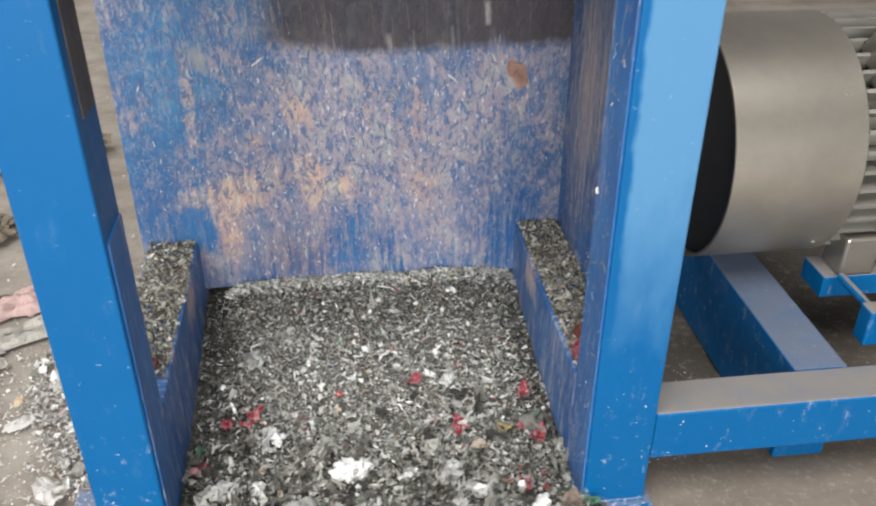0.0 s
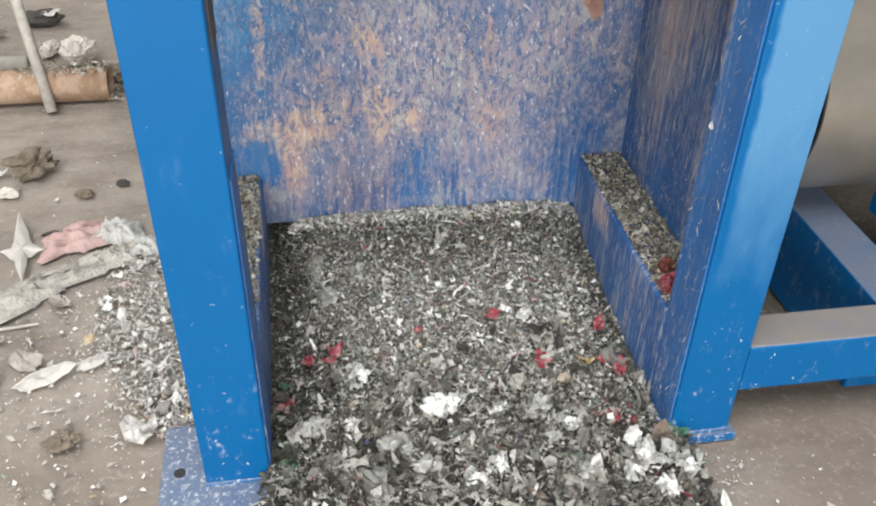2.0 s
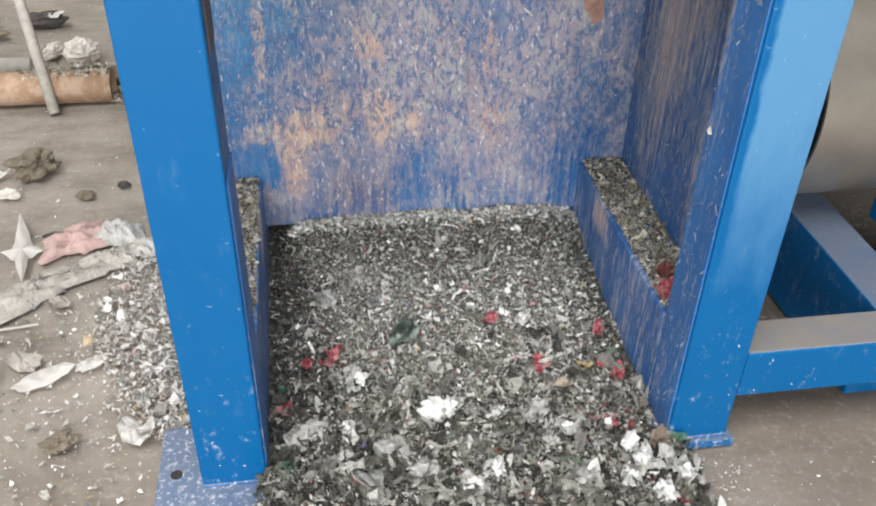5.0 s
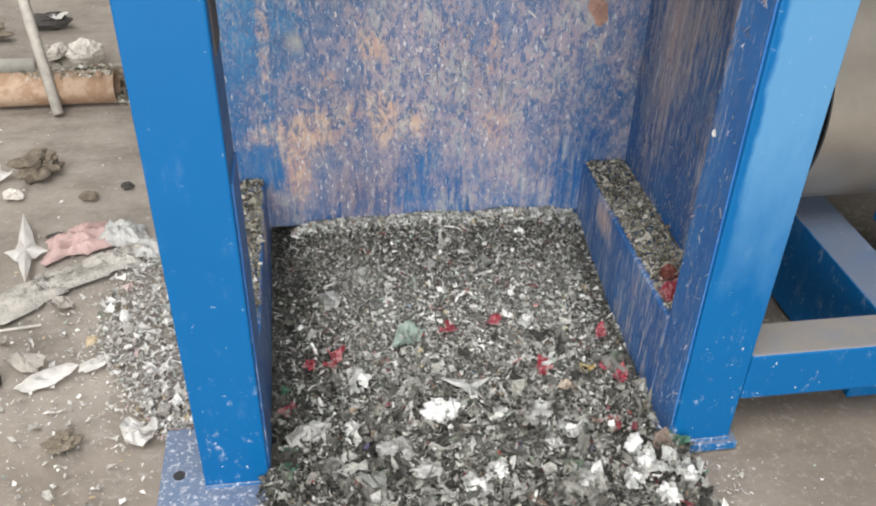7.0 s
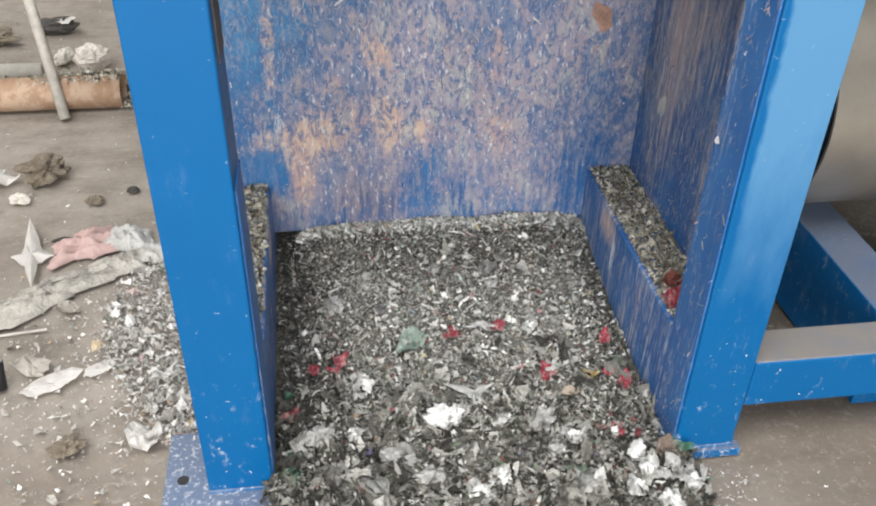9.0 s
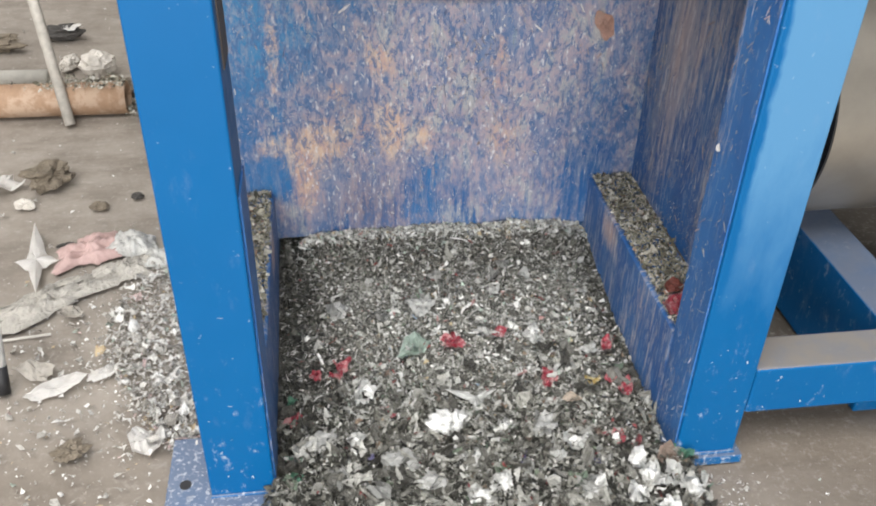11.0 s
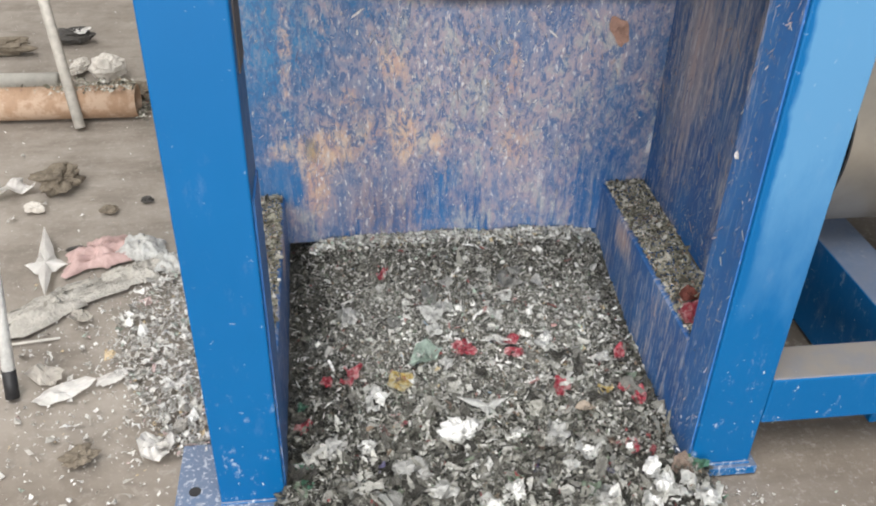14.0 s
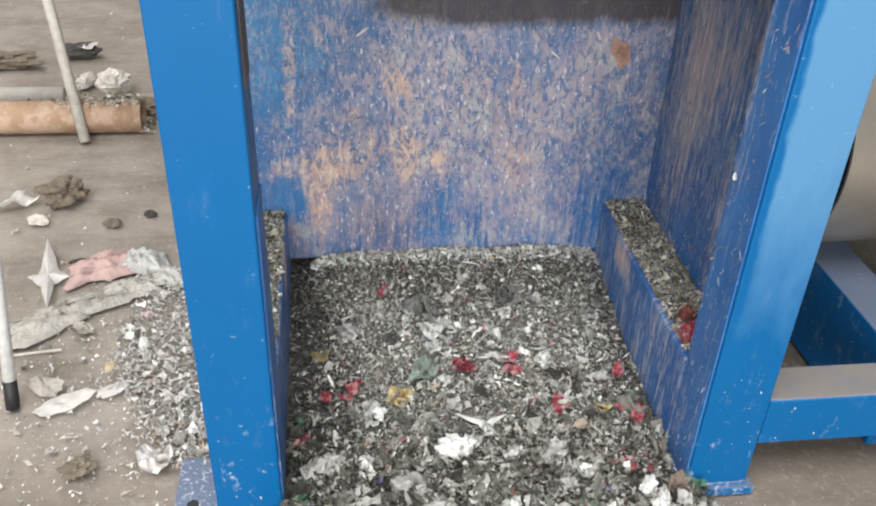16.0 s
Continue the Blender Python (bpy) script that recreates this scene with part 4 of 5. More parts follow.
# ---- single scraps ----
def sheet_mesh(name, rng, size, long=1.0, spikes=0, curl=0.25, thick=0.0008, material=None, ragged=1.0):
    """A torn, crumpled bit of film with a ragged rim and a little thickness."""
    bm = bmesh.new()
    seg, rings = 20, 4
    off = rng.uniform(0, 50)
    rim = []
    for k in range(seg):
        a = 6.2832 * k / seg
        if spikes:
            r = 0.42 + 0.58 * max(0.0, math.cos(a * spikes / 2 + 0.4)) ** 6 + 0.42 * max(0.0, math.cos(a * spikes / 2 + 0.4 + math.pi / 2)) ** 10
        else:
            r = 0.78 + ragged * (0.50 * noise.noise((math.cos(a) * 1.4 + off, math.sin(a) * 1.4, off)) + rng.uniform(-0.12, 0.12))
        rim.append((a, r))
    mid = bm.verts.new((0, 0, 0))
    last = None
    for j in range(1, rings + 1):
        f = j / rings
        row = []
        for a, r in rim:
            rr = r * f if j > 1 else f * (0.6 + 0.4 * r)
            x, y = rr * math.cos(a) * size / 2, rr * math.sin(a) * size / 2 * long
            z = curl * size * (0.9 * noise.noise((x / size * 3.2 + off, y / size * 3.2, off)) + 0.45 * noise.noise((x / size * 8, y / size * 8 + off, 1.0)) + 0.25 * f * f * math.cos(a * 2 + off))
            row.append(bm.verts.new((x, y, z)))
        for k in range(seg):
            k2 = (k + 1) % seg
            if last is None:
                bm.faces.new((mid, row[k], row[k2]))
            else:
                bm.faces.new((last[k], row[k], row[k2], last[k2]))
        last = row
    low = min(v.co.z for v in bm.verts)
    for v in bm.verts:
        v.co.z -= low * 0.8
    bmesh.ops.solidify(bm, geom=bm.faces[:], thickness=thick)
    me = bpy.data.meshes.new(name)
    bm.to_mesh(me)
    bm.free()
    me.materials.append(material)
    return me


MOVES = []
rng_s = random.Random(77)


def scrap(name, x, y, z, size, material, label, group="", long=1.0, spikes=0, curl=0.25, yaw=None, tip=(0, 0), lands=None, ragged=0.75):
    """A loose scrap at its resting place; lands: the second at which it drops there."""
    ob = new(name, sheet_mesh(name, rng_s, size, long, spikes, curl, material=material, ragged=ragged))
    yaw = rng_s.uniform(0, 360) if yaw is None else yaw
    rest = pose(x, y, z, tip[0], tip[1], yaw)
    ob.matrix_basis = rest
    tagged(ob, label, "plastic scrap", group)
    if lands is not None:
        MOVES.append((ob, lands, rest, rng_s.uniform(-1, 1)))
    return ob


ON_HEAP = "scraps on the heap"


def lump(name, at, r, squash, material, label, seed, rough=0.35, fine=4, category="lump", group=""):
    bm = bmesh.new()
    bmesh.ops.create_icosphere(bm, subdivisions=fine, radius=1.0)
    for v in bm.verts:
        d = v.co.normalized()
        k = 1 + rough * noise.noise(d * 1.6 + Vector((seed, 0, 0))) + rough * 0.6 * noise.noise(d * 4 + Vector((0, seed, 0))) + rough * 0.25 * noise.noise(d * 11)
        v.co = Vector((d.x * r * squash[0], d.y * r * squash[1], d.z * r * squash[2])) * k
    low = min(v.co.z for v in bm.verts)
    for v in bm.verts:
        v.co.z -= low + 0.003
    ob = part(name, bm, material, None)
    ob.matrix_basis = pose(*at)
    return tagged(ob, label, category, group)


def torn_star(tips, waist):
    """A flat torn scrap with a few long points, a little domed."""
    bm = bmesh.new()
    rim = []
    for k, (a, r) in enumerate(tips):
        b = tips[(k + 1) % len(tips)][0] + (360 if k + 1 == len(tips) else 0)
        for u in range(8):
            f = u / 8
            edge = waist * (1 + 0.15 * noise.noise((k * 3.1, f * 4, 0)))
            near = max(1 - f * 2.1, 0, (f - 1 + 1 / 2.1) * 2.1)
            peak = r if f < 0.5 else tips[(k + 1) % len(tips)][1]
            d = edge + (peak - edge) * near ** 4
            g = radians(a + (b - a) * f)
            rim.append((d * math.cos(g), d * math.sin(g), near))
    rings = []
    for q in (1.0, 0.75, 0.45):
        rings.append([bm.verts.new((x * q, y * q, 0.004 + 0.016 * (1 - q) + 0.012 * near * q + 0.006 * noise.noise((x * 40, y * 40, 2.0)))) for x, y, near in rim])
    hub = bm.verts.new((0, 0, 0.016))
    n = len(rim)
    for k in range(n):
        k2 = (k + 1) % n
        for o, i in ((0, 1), (1, 2)):
            bm.faces.new((rings[o][k], rings[o][k2], rings[i][k2], rings[i][k]))
        bm.faces.new((rings[2][k], rings[2][k2], hub))
    bmesh.ops.solidify(bm, geom=bm.faces[:], thickness=0.002)
    bmesh.ops.recalc_face_normals(bm, faces=bm.faces[:])
    return bm


def heap_scraps():
    def lay(name, spots, material, label, lo, hi, long=0.75):
        for x, y in spots:
            size = 1.3 * rng_s.uniform(lo, hi)
            scrap(name, x, y, heap_height(x, y) + 0.010, size, material, label, ON_HEAP, long=rng_s.uniform(long - 0.2, long + 0.2), curl=0.32, tip=(rng_s.gauss(0, 14), rng_s.gauss(0, 14)))

    lay("red_scrap", [(-0.18, 1.369), (-0.19, 1.352), (-0.23, 1.354), (-0.275, 1.268), (0.372, 1.385), (0.228, 1.292), (0.355, 1.292), (0.383, 1.271), (0.327, 1.143), (0.151, 1.415)],
        M_RED, "crumpled red plastic film scrap on the heap", 0.028, 0.044)
    lay("white_scrap", [(0.013, 1.201), (0.04, 1.207), (0.0, 1.19), (0.222, 1.418), (-0.13, 1.306), (0.054, 1.044), (0.1, 1.072), (0.048, 1.127), (0.245, 1.14), (0.348, 1.09), (0.381, 0.988), (0.429, 1.021),
                        (0.362, 1.052), (-0.16, 1.183), (0.123, 1.187), (0.205, 1.107), (0.331, 1.022), (0.40, 1.045), (-0.14, 1.29)],
        M_WHITE, "crumpled white plastic film scrap on the heap", 0.034, 0.056)
    lay("grey_scrap", [(-0.084, 1.125), (0.197, 1.185), (-0.177, 1.523), (0.245, 1.043), (-0.03, 1.077), (-0.22, 1.197), (0.144, 1.09), (-0.12, 1.06), (0.29, 1.10), (-0.19, 1.10)],
        M_GREY_FILM, "crumpled grey translucent film scrap on the heap", 0.036, 0.060)
    lay("green_scrap", [(-0.271, 1.166), (-0.267, 1.123), (-0.274, 1.309)], M_GREEN, "small green plastic film scrap on the heap", 0.026, 0.040)
    lay("yellow_scrap", [(0.317, 1.282)], M_YELLOW, "dull yellow plastic film scrap on the heap", 0.030, 0.036)
    wads = ((0.002, 1.196, 0.024), (0.032, 1.206, 0.019), (0.012, 1.212, 0.018), (0.054, 1.044, 0.020), (0.10, 1.072, 0.016), (0.245, 1.14, 0.014), (0.348, 1.09, 0.020), (0.381, 0.988, 0.019),
            (0.429, 1.021, 0.018), (0.362, 1.052, 0.018), (-0.16, 1.183, 0.014), (0.123, 1.187, 0.015), (0.222, 1.418, 0.015), (-0.13, 1.30, 0.016), (0.331, 1.022, 0.016))
    for k, (x, y, r) in enumerate(wads):
        lump("white_wad", (x, y, max(heap_height(x, y), 0.0) + 0.004, 0, 0, 67 * k), r, (1.0, 0.7, 0.7), M_WHITE, "crumpled white film wad on the heap", 3.7 * k, 0.75, 3, "plastic scrap", ON_HEAP)
    for k, (x, y, r) in enumerate(((-0.084, 1.125, 0.030), (0.197, 1.185, 0.028), (-0.177, 1.523, 0.022), (0.245, 1.043, 0.026), (-0.03, 1.077, 0.024), (-0.22, 1.197, 0.026))):
        lump("grey_wad", (x, y, heap_height(x, y) + 0.003, 0, 0, 41 * k), r, (1.0, 0.7, 0.45), M_GREY_FILM, "crumpled grey film wad on the heap", 5.3 * k + 1, 0.75, 3, "plastic scrap", ON_HEAP)
    # scraps that drop on the heap in the course of time
    for name, x, y, size, long, material, label, when in (
            ("orange_scrap", 0.058, 1.418, 0.030, 0.8, M_RED, "small bright red film scrap dropped on the heap", 5.6),
            ("mint_scrap", -0.028, 1.398, 0.074, 0.65, M_MINT, "pale green film scrap dropped on the heap", 5.0),
            ("red_scrap", -0.092, 1.259, 0.036, 0.9, M_RED, "red film scrap dropped on the heap", 5.3),
            ("white_scrap", 0.001, 1.52, 0.055, 0.8, M_WHITE, "translucent white film scrap on the heap", 10.4),
            ("grey_scrap", 0.18, 1.62, 0.055, 0.8, M_GREY_FILM, "translucent grey film scrap on the heap", 11.55),
            ("red_scrap", 0.049, 1.408, 0.050, 0.6, M_RED, "red and white film scrap on the heap", 10.0),
            ("white_scrap", 0.122, 1.428, 0.045, 0.35, M_WHITE, "narrow white film scrap on the heap", 8.7),
            ("white_scrap", 0.221, 1.419, 0.040, 0.7, M_WHITE, "white film scrap dropped on the heap", 10.8),
            ("white_scrap", 0.329, 1.374, 0.036, 0.9, M_WHITE, "white film scrap dropped on the heap", 9.6),
            ("yellow_wrapper", -0.086, 1.347, 0.046, 0.75, M_YELLOW, "yellow printed wrapper scrap on the heap", 12.9),
            ("red_scrap", -0.106, 1.245, 0.040, 0.9, M_PINK, "pink and white film scrap on the heap", 13.27),
            ("grey_scrap", 0.001, 1.583, 0.050, 0.5, M_GREY_FILM, "upright grey film scrap on the heap", 12.75),
            ("white_scrap", 0.011, 1.375, 0.038, 0.6, M_WHITE, "white film scrap dropped on the heap", 12.85),
            ("white_scrap", 0.131, 1.513, 0.034, 0.8, M_WHITE, "white film scrap dropped on the heap", 11.75),
            ("red_scrap", 0.150, 1.395, 0.034, 0.8, M_RED, "red film scrap dropped on the heap", 12.0),
            ("white_scrap", -0.025, 1.603, 0.055, 0.8, M_GREY_FILM, "pale film scrap dropped on the heap", 15.3),
            ("yellow_scrap", -0.234, 1.483, 0.026, 0.8, M_YELLOW, "small yellow film scrap on the heap", 14.1),
            ("white_scrap", 0.44, 1.035, 0.050, 0.7, M_WHITE, "white film scrap by the foot of the post", 11.45),
            ("white_scrap", 0.24, 1.60, 0.026, 0.7, M_WHITE, "white film scrap dropped on the heap", 8.045),
            ("grey_scrap", 0.17, 1.62, 0.030, 0.8, M_GREY_FILM, "pale film scrap dropped on the heap", 3.64),
            ("white_scrap", 0.03, 1.53, 0.030, 0.8, M_WHITE, "white film scrap dropped on the heap", 11.67),
            ("white_scrap", 0.0, 1.47, 0.024, 0.8, M_WHITE, "white film scrap dropped on the heap", 13.37),
            ("white_scrap", 0.16, 1.56, 0.026, 0.7, M_WHITE, "white film scrap dropped on the heap", 7.1),
            ("white_scrap", 0.385, 1.66, 0.022, 0.6, M_WHITE, "small white film scrap dropped on the heap", 7.47),
            ("grey_scrap", 0.20, 1.65, 0.026, 0.7, M_GREY_FILM, "pale film scrap dropped on the heap", 8.60),
            ("white_scrap", -0.22, 1.66, 0.020, 0.5, M_WHITE, "small white film scrap dropped on the heap", 9.09),
            ("white_scrap", 0.04, 1.62, 0.026, 0.7, M_BAG, "pale film scrap dropped on the heap", 6.70),
            ("white_scrap", 0.36, 1.56, 0.022, 0.6, M_WHITE, "small white film scrap dropped on the heap", 6.75),
            ("white_scrap", 0.10, 1.60, 0.018, 0.5, M_WHITE, "small white film scrap dropped on the heap", 4.13),
            ("red_scrap", -0.10, 1.66, 0.022, 0.6, M_RED, "small red film scrap dropped on the heap", 12.04),
            ("grey_scrap", -0.08, 1.50, 0.028, 0.7, M_GREY_FILM, "pale film scrap dropped on the heap", 1.1)):
        scrap(name, x, y - 0.008, max(heap_height(x, y), 0.0) + 0.003, (2.0 if size < 0.031 else 1.5) * size, material, label, ON_HEAP, long=long, curl=0.22, tip=(rng_s.gauss(0, 10), rng_s.gauss(0, 10)), lands=when)
    ob = part("white_scrap", torn_star(((12, 0.046), (150, 0.066), (262, 0.026), (300, 0.040)), 0.013), M_WHITE, None)
    rest = pose(0.078, 1.255, heap_height(0.078, 1.255) + 0.014, 12, -8, 0)
    ob.matrix_basis = rest
    MOVES.append((tagged(ob, "long torn white film scrap on the heap", "plastic scrap", ON_HEAP), 6.0, rest, 0.4))
    # red wads on the side beams
    scrap("red_scrap", -0.345, 1.33, 0.236, 0.050, M_FADED, "faded red film wad on the side beam", curl=0.35)
    scrap("red_scrap", 0.452, 1.275, 0.236, 0.085, M_RED, "red film wad on the side beam", curl=0.35, long=0.7, yaw=80)
    scrap("red_scrap", 0.470, 1.33, 0.238, 0.045, M_FADED, "faded red film wad on the side beam", curl=0.35)
    scrap("orange_scrap", 0.416, BACK - 0.006, 0.60, 0.095, M_ORANGE, "orange film patch stuck to the back plate", long=0.55, curl=0.05, ragged=0.8).matrix_basis = pose(0.416, BACK - 0.003, 0.605, 90, 66, 0)


heap_scraps()


def film_drape(name, at, width, depth, height, material, label, seed, group):
    """A crumpled sheet of film: ragged rim on the floor, ridged folds above it."""
    bm = bmesh.new()
    seg, rings = 56, 14
    hub = bm.verts.new((0, 0, height))
    last = None
    for j in range(1, rings + 1):
        f = j / rings
        row = []
        for k in range(seg):
            a = 6.2832 * k / seg
            r = f * (0.88 + 0.45 * noise.noise((math.cos(a) * 1.6, math.sin(a) * 1.6, seed)) + 0.30 * noise.noise((math.cos(a) * 5, math.sin(a) * 5, seed)))
            x, y = r * math.cos(a) * width / 2, r * math.sin(a) * depth / 2
            p = Vector((x / depth * 3.0, y / depth * 4.5, seed))
            ridge = 1 - abs(noise.noise(p)) * 2.2 + 0.6 * noise.noise(p * 2.6)
            z = height * (1 - f ** 2.2) * (0.45 + 0.55 * ridge) + 0.006 * noise.noise(p * 5) + 0.004
            row.append(bm.verts.new((x, y, max(z, 0.001))))
        for k in range(seg):
            k2 = (k + 1) % seg
            if last is None:
                bm.faces.new((hub, row[k], row[k2]))
            else:
                bm.faces.new((last[k], row[k], row[k2], last[k2]))
        last = row
    ob = part(name, bm, material, None, smooth=True)
    ob.matrix_basis = pose(*at)
    return tagged(ob, label, "plastic film", group)


def floor_scraps():
    g = "scraps on the floor"
    scrap("white_scrap", -0.755, 1.437, 0.004, 0.15, M_FOAM, "torn white foam sheet on the floor", g, long=0.45, curl=0.07, yaw=22, ragged=0.4)
    scrap("white_scrap", -0.665, 1.475, 0.004, 0.10, M_FOAM, "torn white foam sheet on the floor", g, long=0.45, curl=0.07, yaw=30, ragged=0.4)
    scrap("white_scrap", -0.548, 1.262, 0.004, 0.09, M_FOAM, "ragged white film flake on the floor", g, long=0.85, curl=0.3)
    scrap("cream_scrap", -0.77, 1.68, 0.004, 0.062, M_CREAM, "cream foam crumb on the floor", g, long=0.75, curl=0.3)
    scrap("white_scrap", -0.53, 1.43, 0.010, 0.07, M_FOAM, "ragged white film flake on the floor", g, long=0.5, curl=0.25, yaw=40)
    scrap("cream_scrap", -0.455, 1.325, 0.010, 0.05, M_CREAM, "cream film flake on the floor", g, long=0.8, curl=0.3)
    scrap("white_scrap", -1.07, 2.26, 0.004, 0.15, M_FOAM, "torn white sheet on the floor", g, long=0.6, curl=0.2, yaw=40)
    scrap("white_scrap", -0.69, 1.262, 0.010, 0.05, M_FOAM, "white scrap on a dirt crumb", g, long=0.6, curl=0.35, yaw=20)
    scrap("cream_scrap", -0.80, 1.49, 0.004, 0.10, M_CREAM, "dusty cream film on the floor", g, long=0.6, curl=0.2, yaw=160)
    scrap("white_scrap", -1.115, 3.385, 0.045, 0.09, M_FOAM, "white chip on a dark stone", g, long=0.5, curl=0.15, yaw=0)

    star = torn_star(((104, 0.165), (190, 0.048), (283, 0.145), (350, 0.055)), 0.036)
    ob = part("star_scrap", star, M_FOAM, None)
    ob.matrix_basis = pose(-0.893, 1.892, 0.002)
    tagged(ob, "white four-pointed torn plastic scrap on the floor", "plastic scrap", g)
    film_drape("pink_film", (-0.772, 1.932, 0, 0, 0, 32), 0.22, 0.15, 0.030, M_PINK, "faded pink crumpled film sheet on the floor", 31, g)
    film_drape("film_bag", (-0.676, 1.945, 0, 0, 0, -20), 0.14, 0.13, 0.036, M_BAG, "crumpled translucent white bag on the floor", 34, g)
    film_drape("film_bag", (-0.602, 1.880, 0, 0, 0, -40), 0.12, 0.10, 0.030, M_BAG, "crumpled grey translucent bag on the floor", 37, g)
    film_drape("film_strip", (-0.845, 1.715, 0, 0, 0, 36), 0.48, 0.11, 0.035, M_DULL, "long crumpled cream film strip on the floor", 40, g)
    film_drape("film_strip", (-0.680, 1.845, 0, 0, 0, 25), 0.17, 0.10, 0.026, M_DULL, "crumpled cream film on the floor", 43, g)
    lump("dark_chip", (-0.838, 1.965, 0, 0, 0, 10), 0.018, (1.4, 0.5, 0.35), M_STONE, "thin dark chip lying by a white scrap", 47)
    lump("dirt_clod", (-0.945, 2.27, 0, 0, 0, 35), 0.062, (1.0, 0.6, 0.5), M_CLOD, "layered brown dirt clod on the floor", 3, 0.6)
    lump("dirt_clod", (-0.685, 1.255, 0, 0, 0, 20), 0.024, (1.2, 0.8, 0.5), M_CLOD, "small brown dirt crumb on the floor", 8, 0.6)
    lump("pebble", (-0.79, 2.14, 0), 0.018, (1.2, 0.8, 0.6), M_CLOD, "small pale pebble on the floor", 5)
    lump("pebble", (-0.70, 2.19, 0), 0.014, (1.2, 0.8, 0.6), M_STONE, "small dark pebble on the floor", 6)
    lump("pebble", (-0.985, 2.16, 0), 0.02, (1.2, 0.8, 0.7), M_CREAM, "small cream pebble on the floor", 7)
    lump("dark_stone", (-1.15, 3.40, 0), 0.065, (1.2, 0.6, 0.4), M_STONE, "dark flat stone with a pale chip", 12)
    lump("pale_clump", (-0.950, 3.03, 0, 0, 0, 25), 0.058, (1.0, 0.75, 0.8), M_CREAM, "pale crumbling foam clump on the floor", 15, 0.25)
    lump("pale_clump", (-1.06, 3.10, 0, 0, 0, 60), 0.045, (1.0, 0.5, 0.5), M_CREAM, "pale crumbling foam clump on the floor", 18, 0.4)
    lump("rubble", (-1.42, 3.3, 0), 0.09, (1.5, 0.6, 0.3), M_CLOD, "grey rubble on the floor", 21, 0.6)
    lump("rubble", (-0.83, 2.86, 0), 0.05, (1.5, 0.7, 0.6), M_CLOD, "brown crumbs behind the pipe end", 24, 0.7)
    # pipe, poles
    bm = rod(bmesh.new(), (-2.1, 2.745, 0.052), (-0.80, 2.735, 0.052), 0.052, seg=40, caps=False)
    bmesh.ops.solidify(bm, geom=bm.faces[:], thickness=0.005)
    tagged(part("pipe", bm, M_TAN_PIPE, None, smooth=True), "tan plastic pipe with a broken end on the floor", "pipe")
    bm = rod(bmesh.new(), (-2.1, 2.98, 0.03), (-1.10, 2.96, 0.03), 0.03, seg=24)
    tagged(part("tube", bm, M_ROD, None, smooth=True), "pale grey tube lying behind the pipe", "tube")
    rng = random.Random(91)
    spots = [(rng.uniform(-1.05, -0.80), 2.74 + rng.gauss(0, 0.022), 0.102) for _ in range(420)] + [(-0.79 + rng.gauss(0, 0.02), 2.74 + rng.gauss(0, 0.05), 0.012) for _ in range(120)]
    spots += [(rng.uniform(-1.9, -1.0), 2.745 + rng.gauss(0, 0.018), 0.103) for _ in range(120)]
    ob = new("pipe_crumbs", flake_mesh("pipe_crumbs", *flake_arrays(rng, spots, [0.012 * rng.lognormvariate(0, 0.4) for _ in spots], 0.5, 0.5), M_OLIVE))
    tagged(ob, "brown and cream crumbs lying on the pipe", "crumbs", kind="stuff")
    pole = thing("pole", (-0.985, 2.63, 0), "pale wooden pole leaning over the pipe", "pole")
    part("shaft", rod(bmesh.new(), (-0.968, 2.645, 0.006), (-1.115, 2.988, 0.692), 0.0165, seg=16), M_POLE, pole, smooth=True)
    broom = thing("broom_handle", (-0.853, 1.44, 0), "white pole with a dark tip standing on the floor", "pole")
    part("shaft", rod(bmesh.new(), (-0.853, 1.46, 0.055), (-0.853, 1.63, 0.53), 0.0125, seg=16), M_WHITE, broom, smooth=True)
    part("tip", rod(bmesh.new(), (-0.853, 1.440, 0.0), (-0.853, 1.46, 0.056), 0.0135, seg=16), M_BLACK, broom, "dark worn tip", smooth=True)
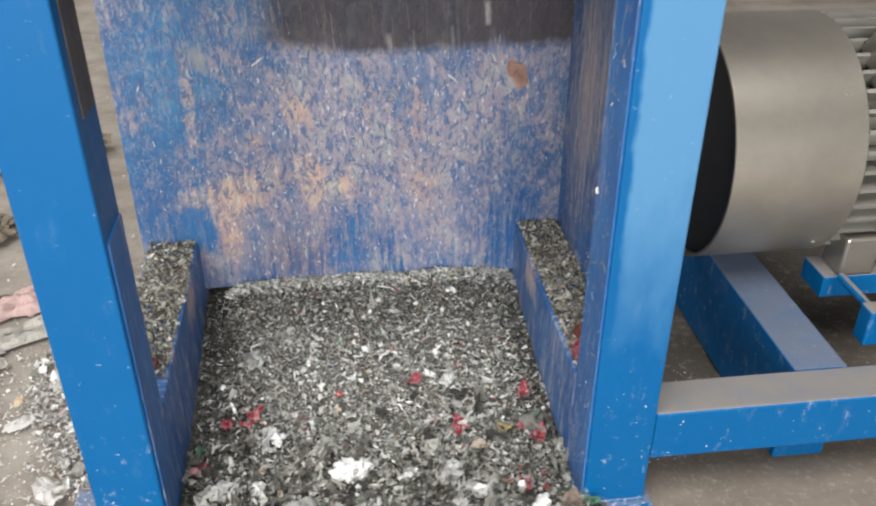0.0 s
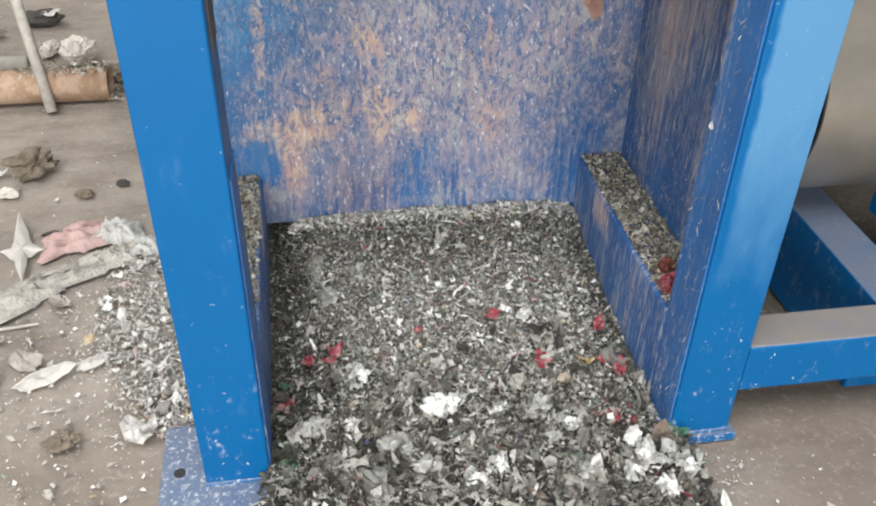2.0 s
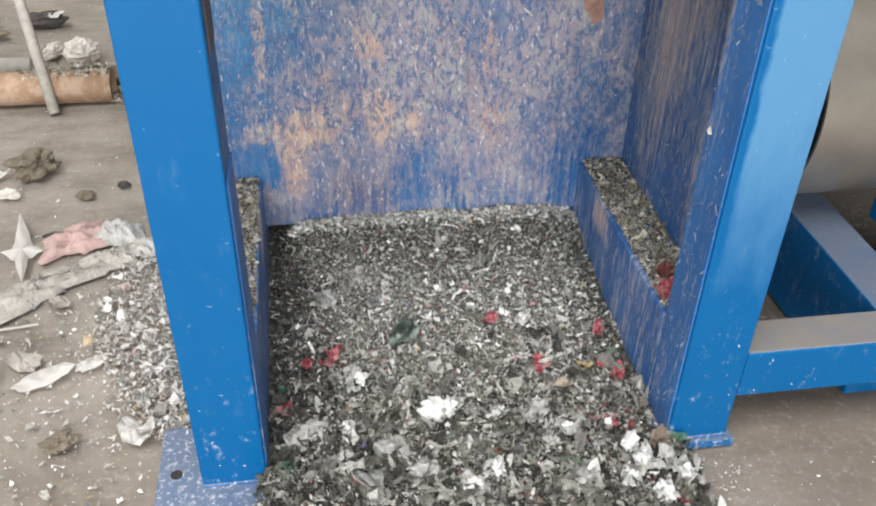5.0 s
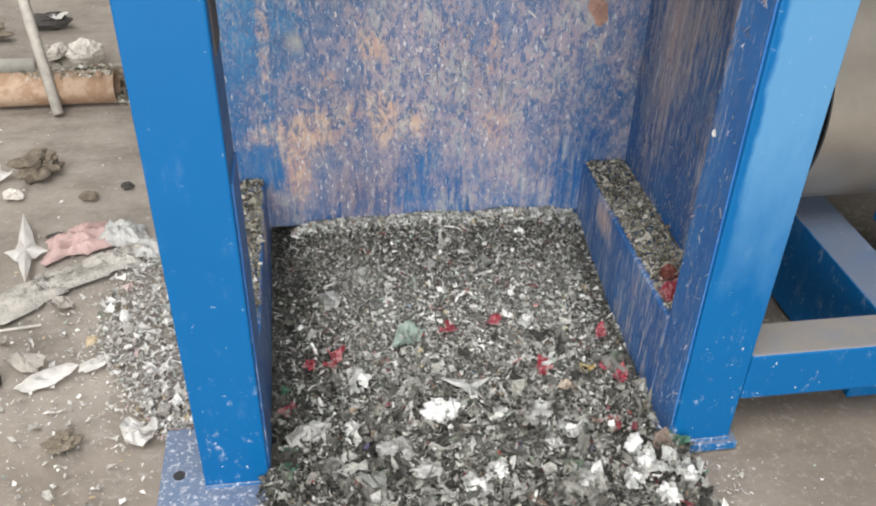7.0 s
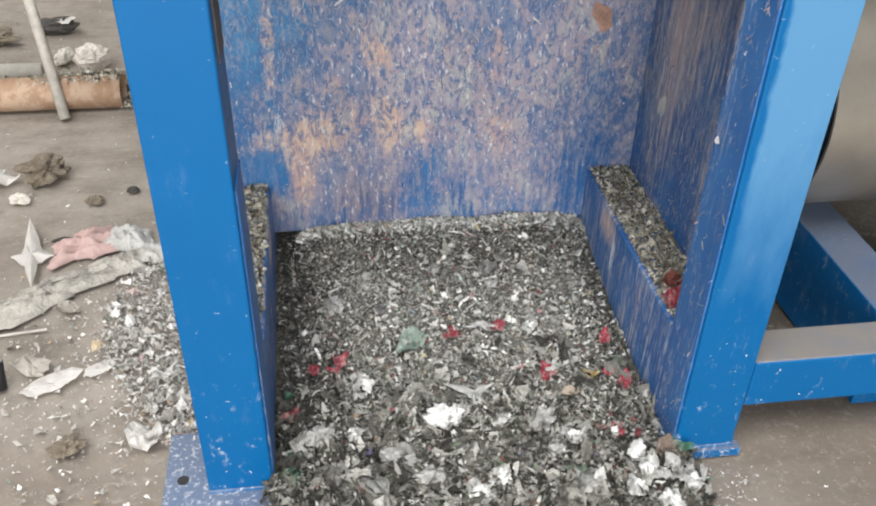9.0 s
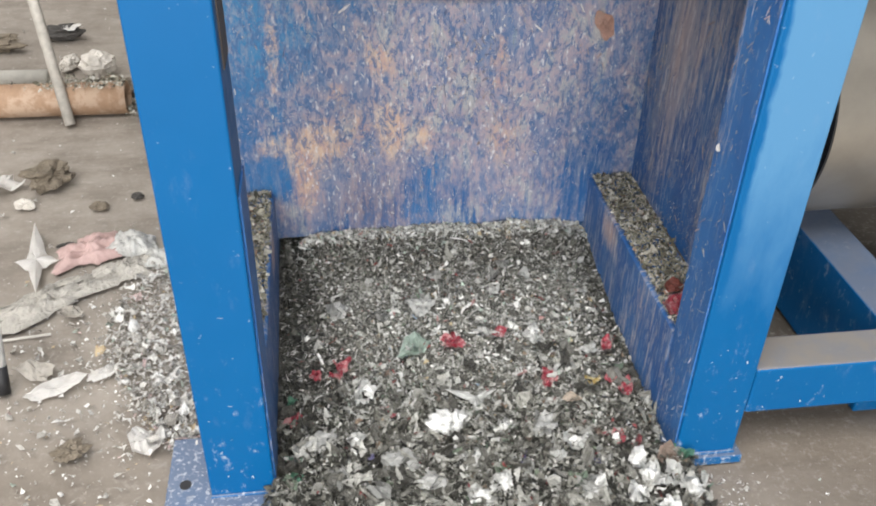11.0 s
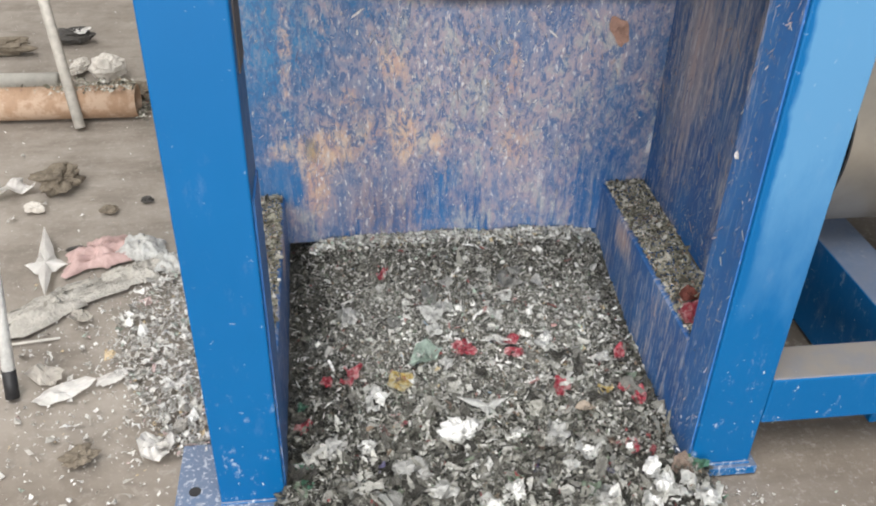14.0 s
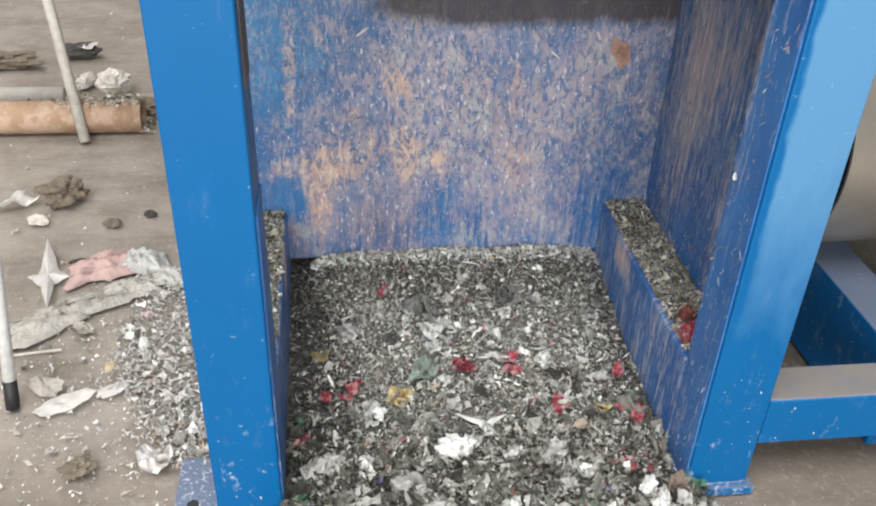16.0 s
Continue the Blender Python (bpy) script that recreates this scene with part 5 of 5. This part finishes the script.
    bm = rod(bmesh.new(), (-0.93, 1.60, 0.004), (-0.80, 1.615, 0.005), 0.003, seg=6)
    tagged(part("twig", bm, M_ROD, None), "thin pale stick on the floor", "stick")


floor_scraps()


# ---- what falls ----
def falling_chips():
    """Bursts of small shreds that rain on the heap; each burst keeps its shape and ends in the heap."""
    rng = random.Random(5)
    meshes = []
    for k in range(12):
        spots, sizes = [], []
        for _ in range(38):
            x, y = rng.uniform(LX1 + 0.02, RX0 - 0.02), rng.uniform(1.28, BACK - 0.03)
            spots.append((x - 0.06, y - 1.5, heap_height(x, y) - 0.012 - 0.03 * rng.random()))
            sizes.append(0.0085 * rng.lognormvariate(0, 0.45))
        meshes.append(flake_mesh("falling_shreds", *flake_arrays(rng, spots, sizes, 0, 0.9), M_PALE))
    n = 230
    for k in range(n):
        ob = tagged(new("falling_shreds", meshes[k % 12]), "small pale shreds falling from the cutting chamber", "film shreds", "falling shreds", "stuff")
        t0 = -0.3 + 16.3 * (k + rng.random() * 0.8) / n
        MOVES.append((ob, t0 + 0.42, pose(0.06 + rng.uniform(-0.02, 0.02), 1.5 + rng.uniform(-0.02, 0.02), 0.0), 0.0))


falling_chips()


def motions():
    """Everything that drops: it waits in the cutting chamber, falls, and stays on the heap."""
    for ob, when, rest, spin in MOVES:
        high = Matrix.Translation((0, 0, 1.22)) @ rest @ pose(0, 0, 0, 70 * spin, 50 * spin, 60 * spin)
        mid = Matrix.Translation((0, 0, 0.72)) @ rest @ pose(0, 0, 0, (60 + 20 * spin) if spin else 0, 30 * spin, 40 * spin)
        span = 0.42
        t0 = when - span
        rows = []
        if t0 <= 0.05:
            rows = [(0.0, mid if when > 0.12 else rest)]
            if when > 0.12:
                rows.append((when, rest))
        else:
            if t0 > 0.1:
                rows.append((0.0, high))
            near = Matrix.Translation((0, 0, 0.14)) @ rest @ pose(0, 0, 0, 55 if spin else 0, 20 * spin, 0)
            rows += [(t0, high), (t0 + span * 0.55, mid), (when - 0.034, near), (when, rest)]
        if rows[-1][0] < 15.9:
            rows.append((16.0, rest))
        walk(ob, rows)


motions()
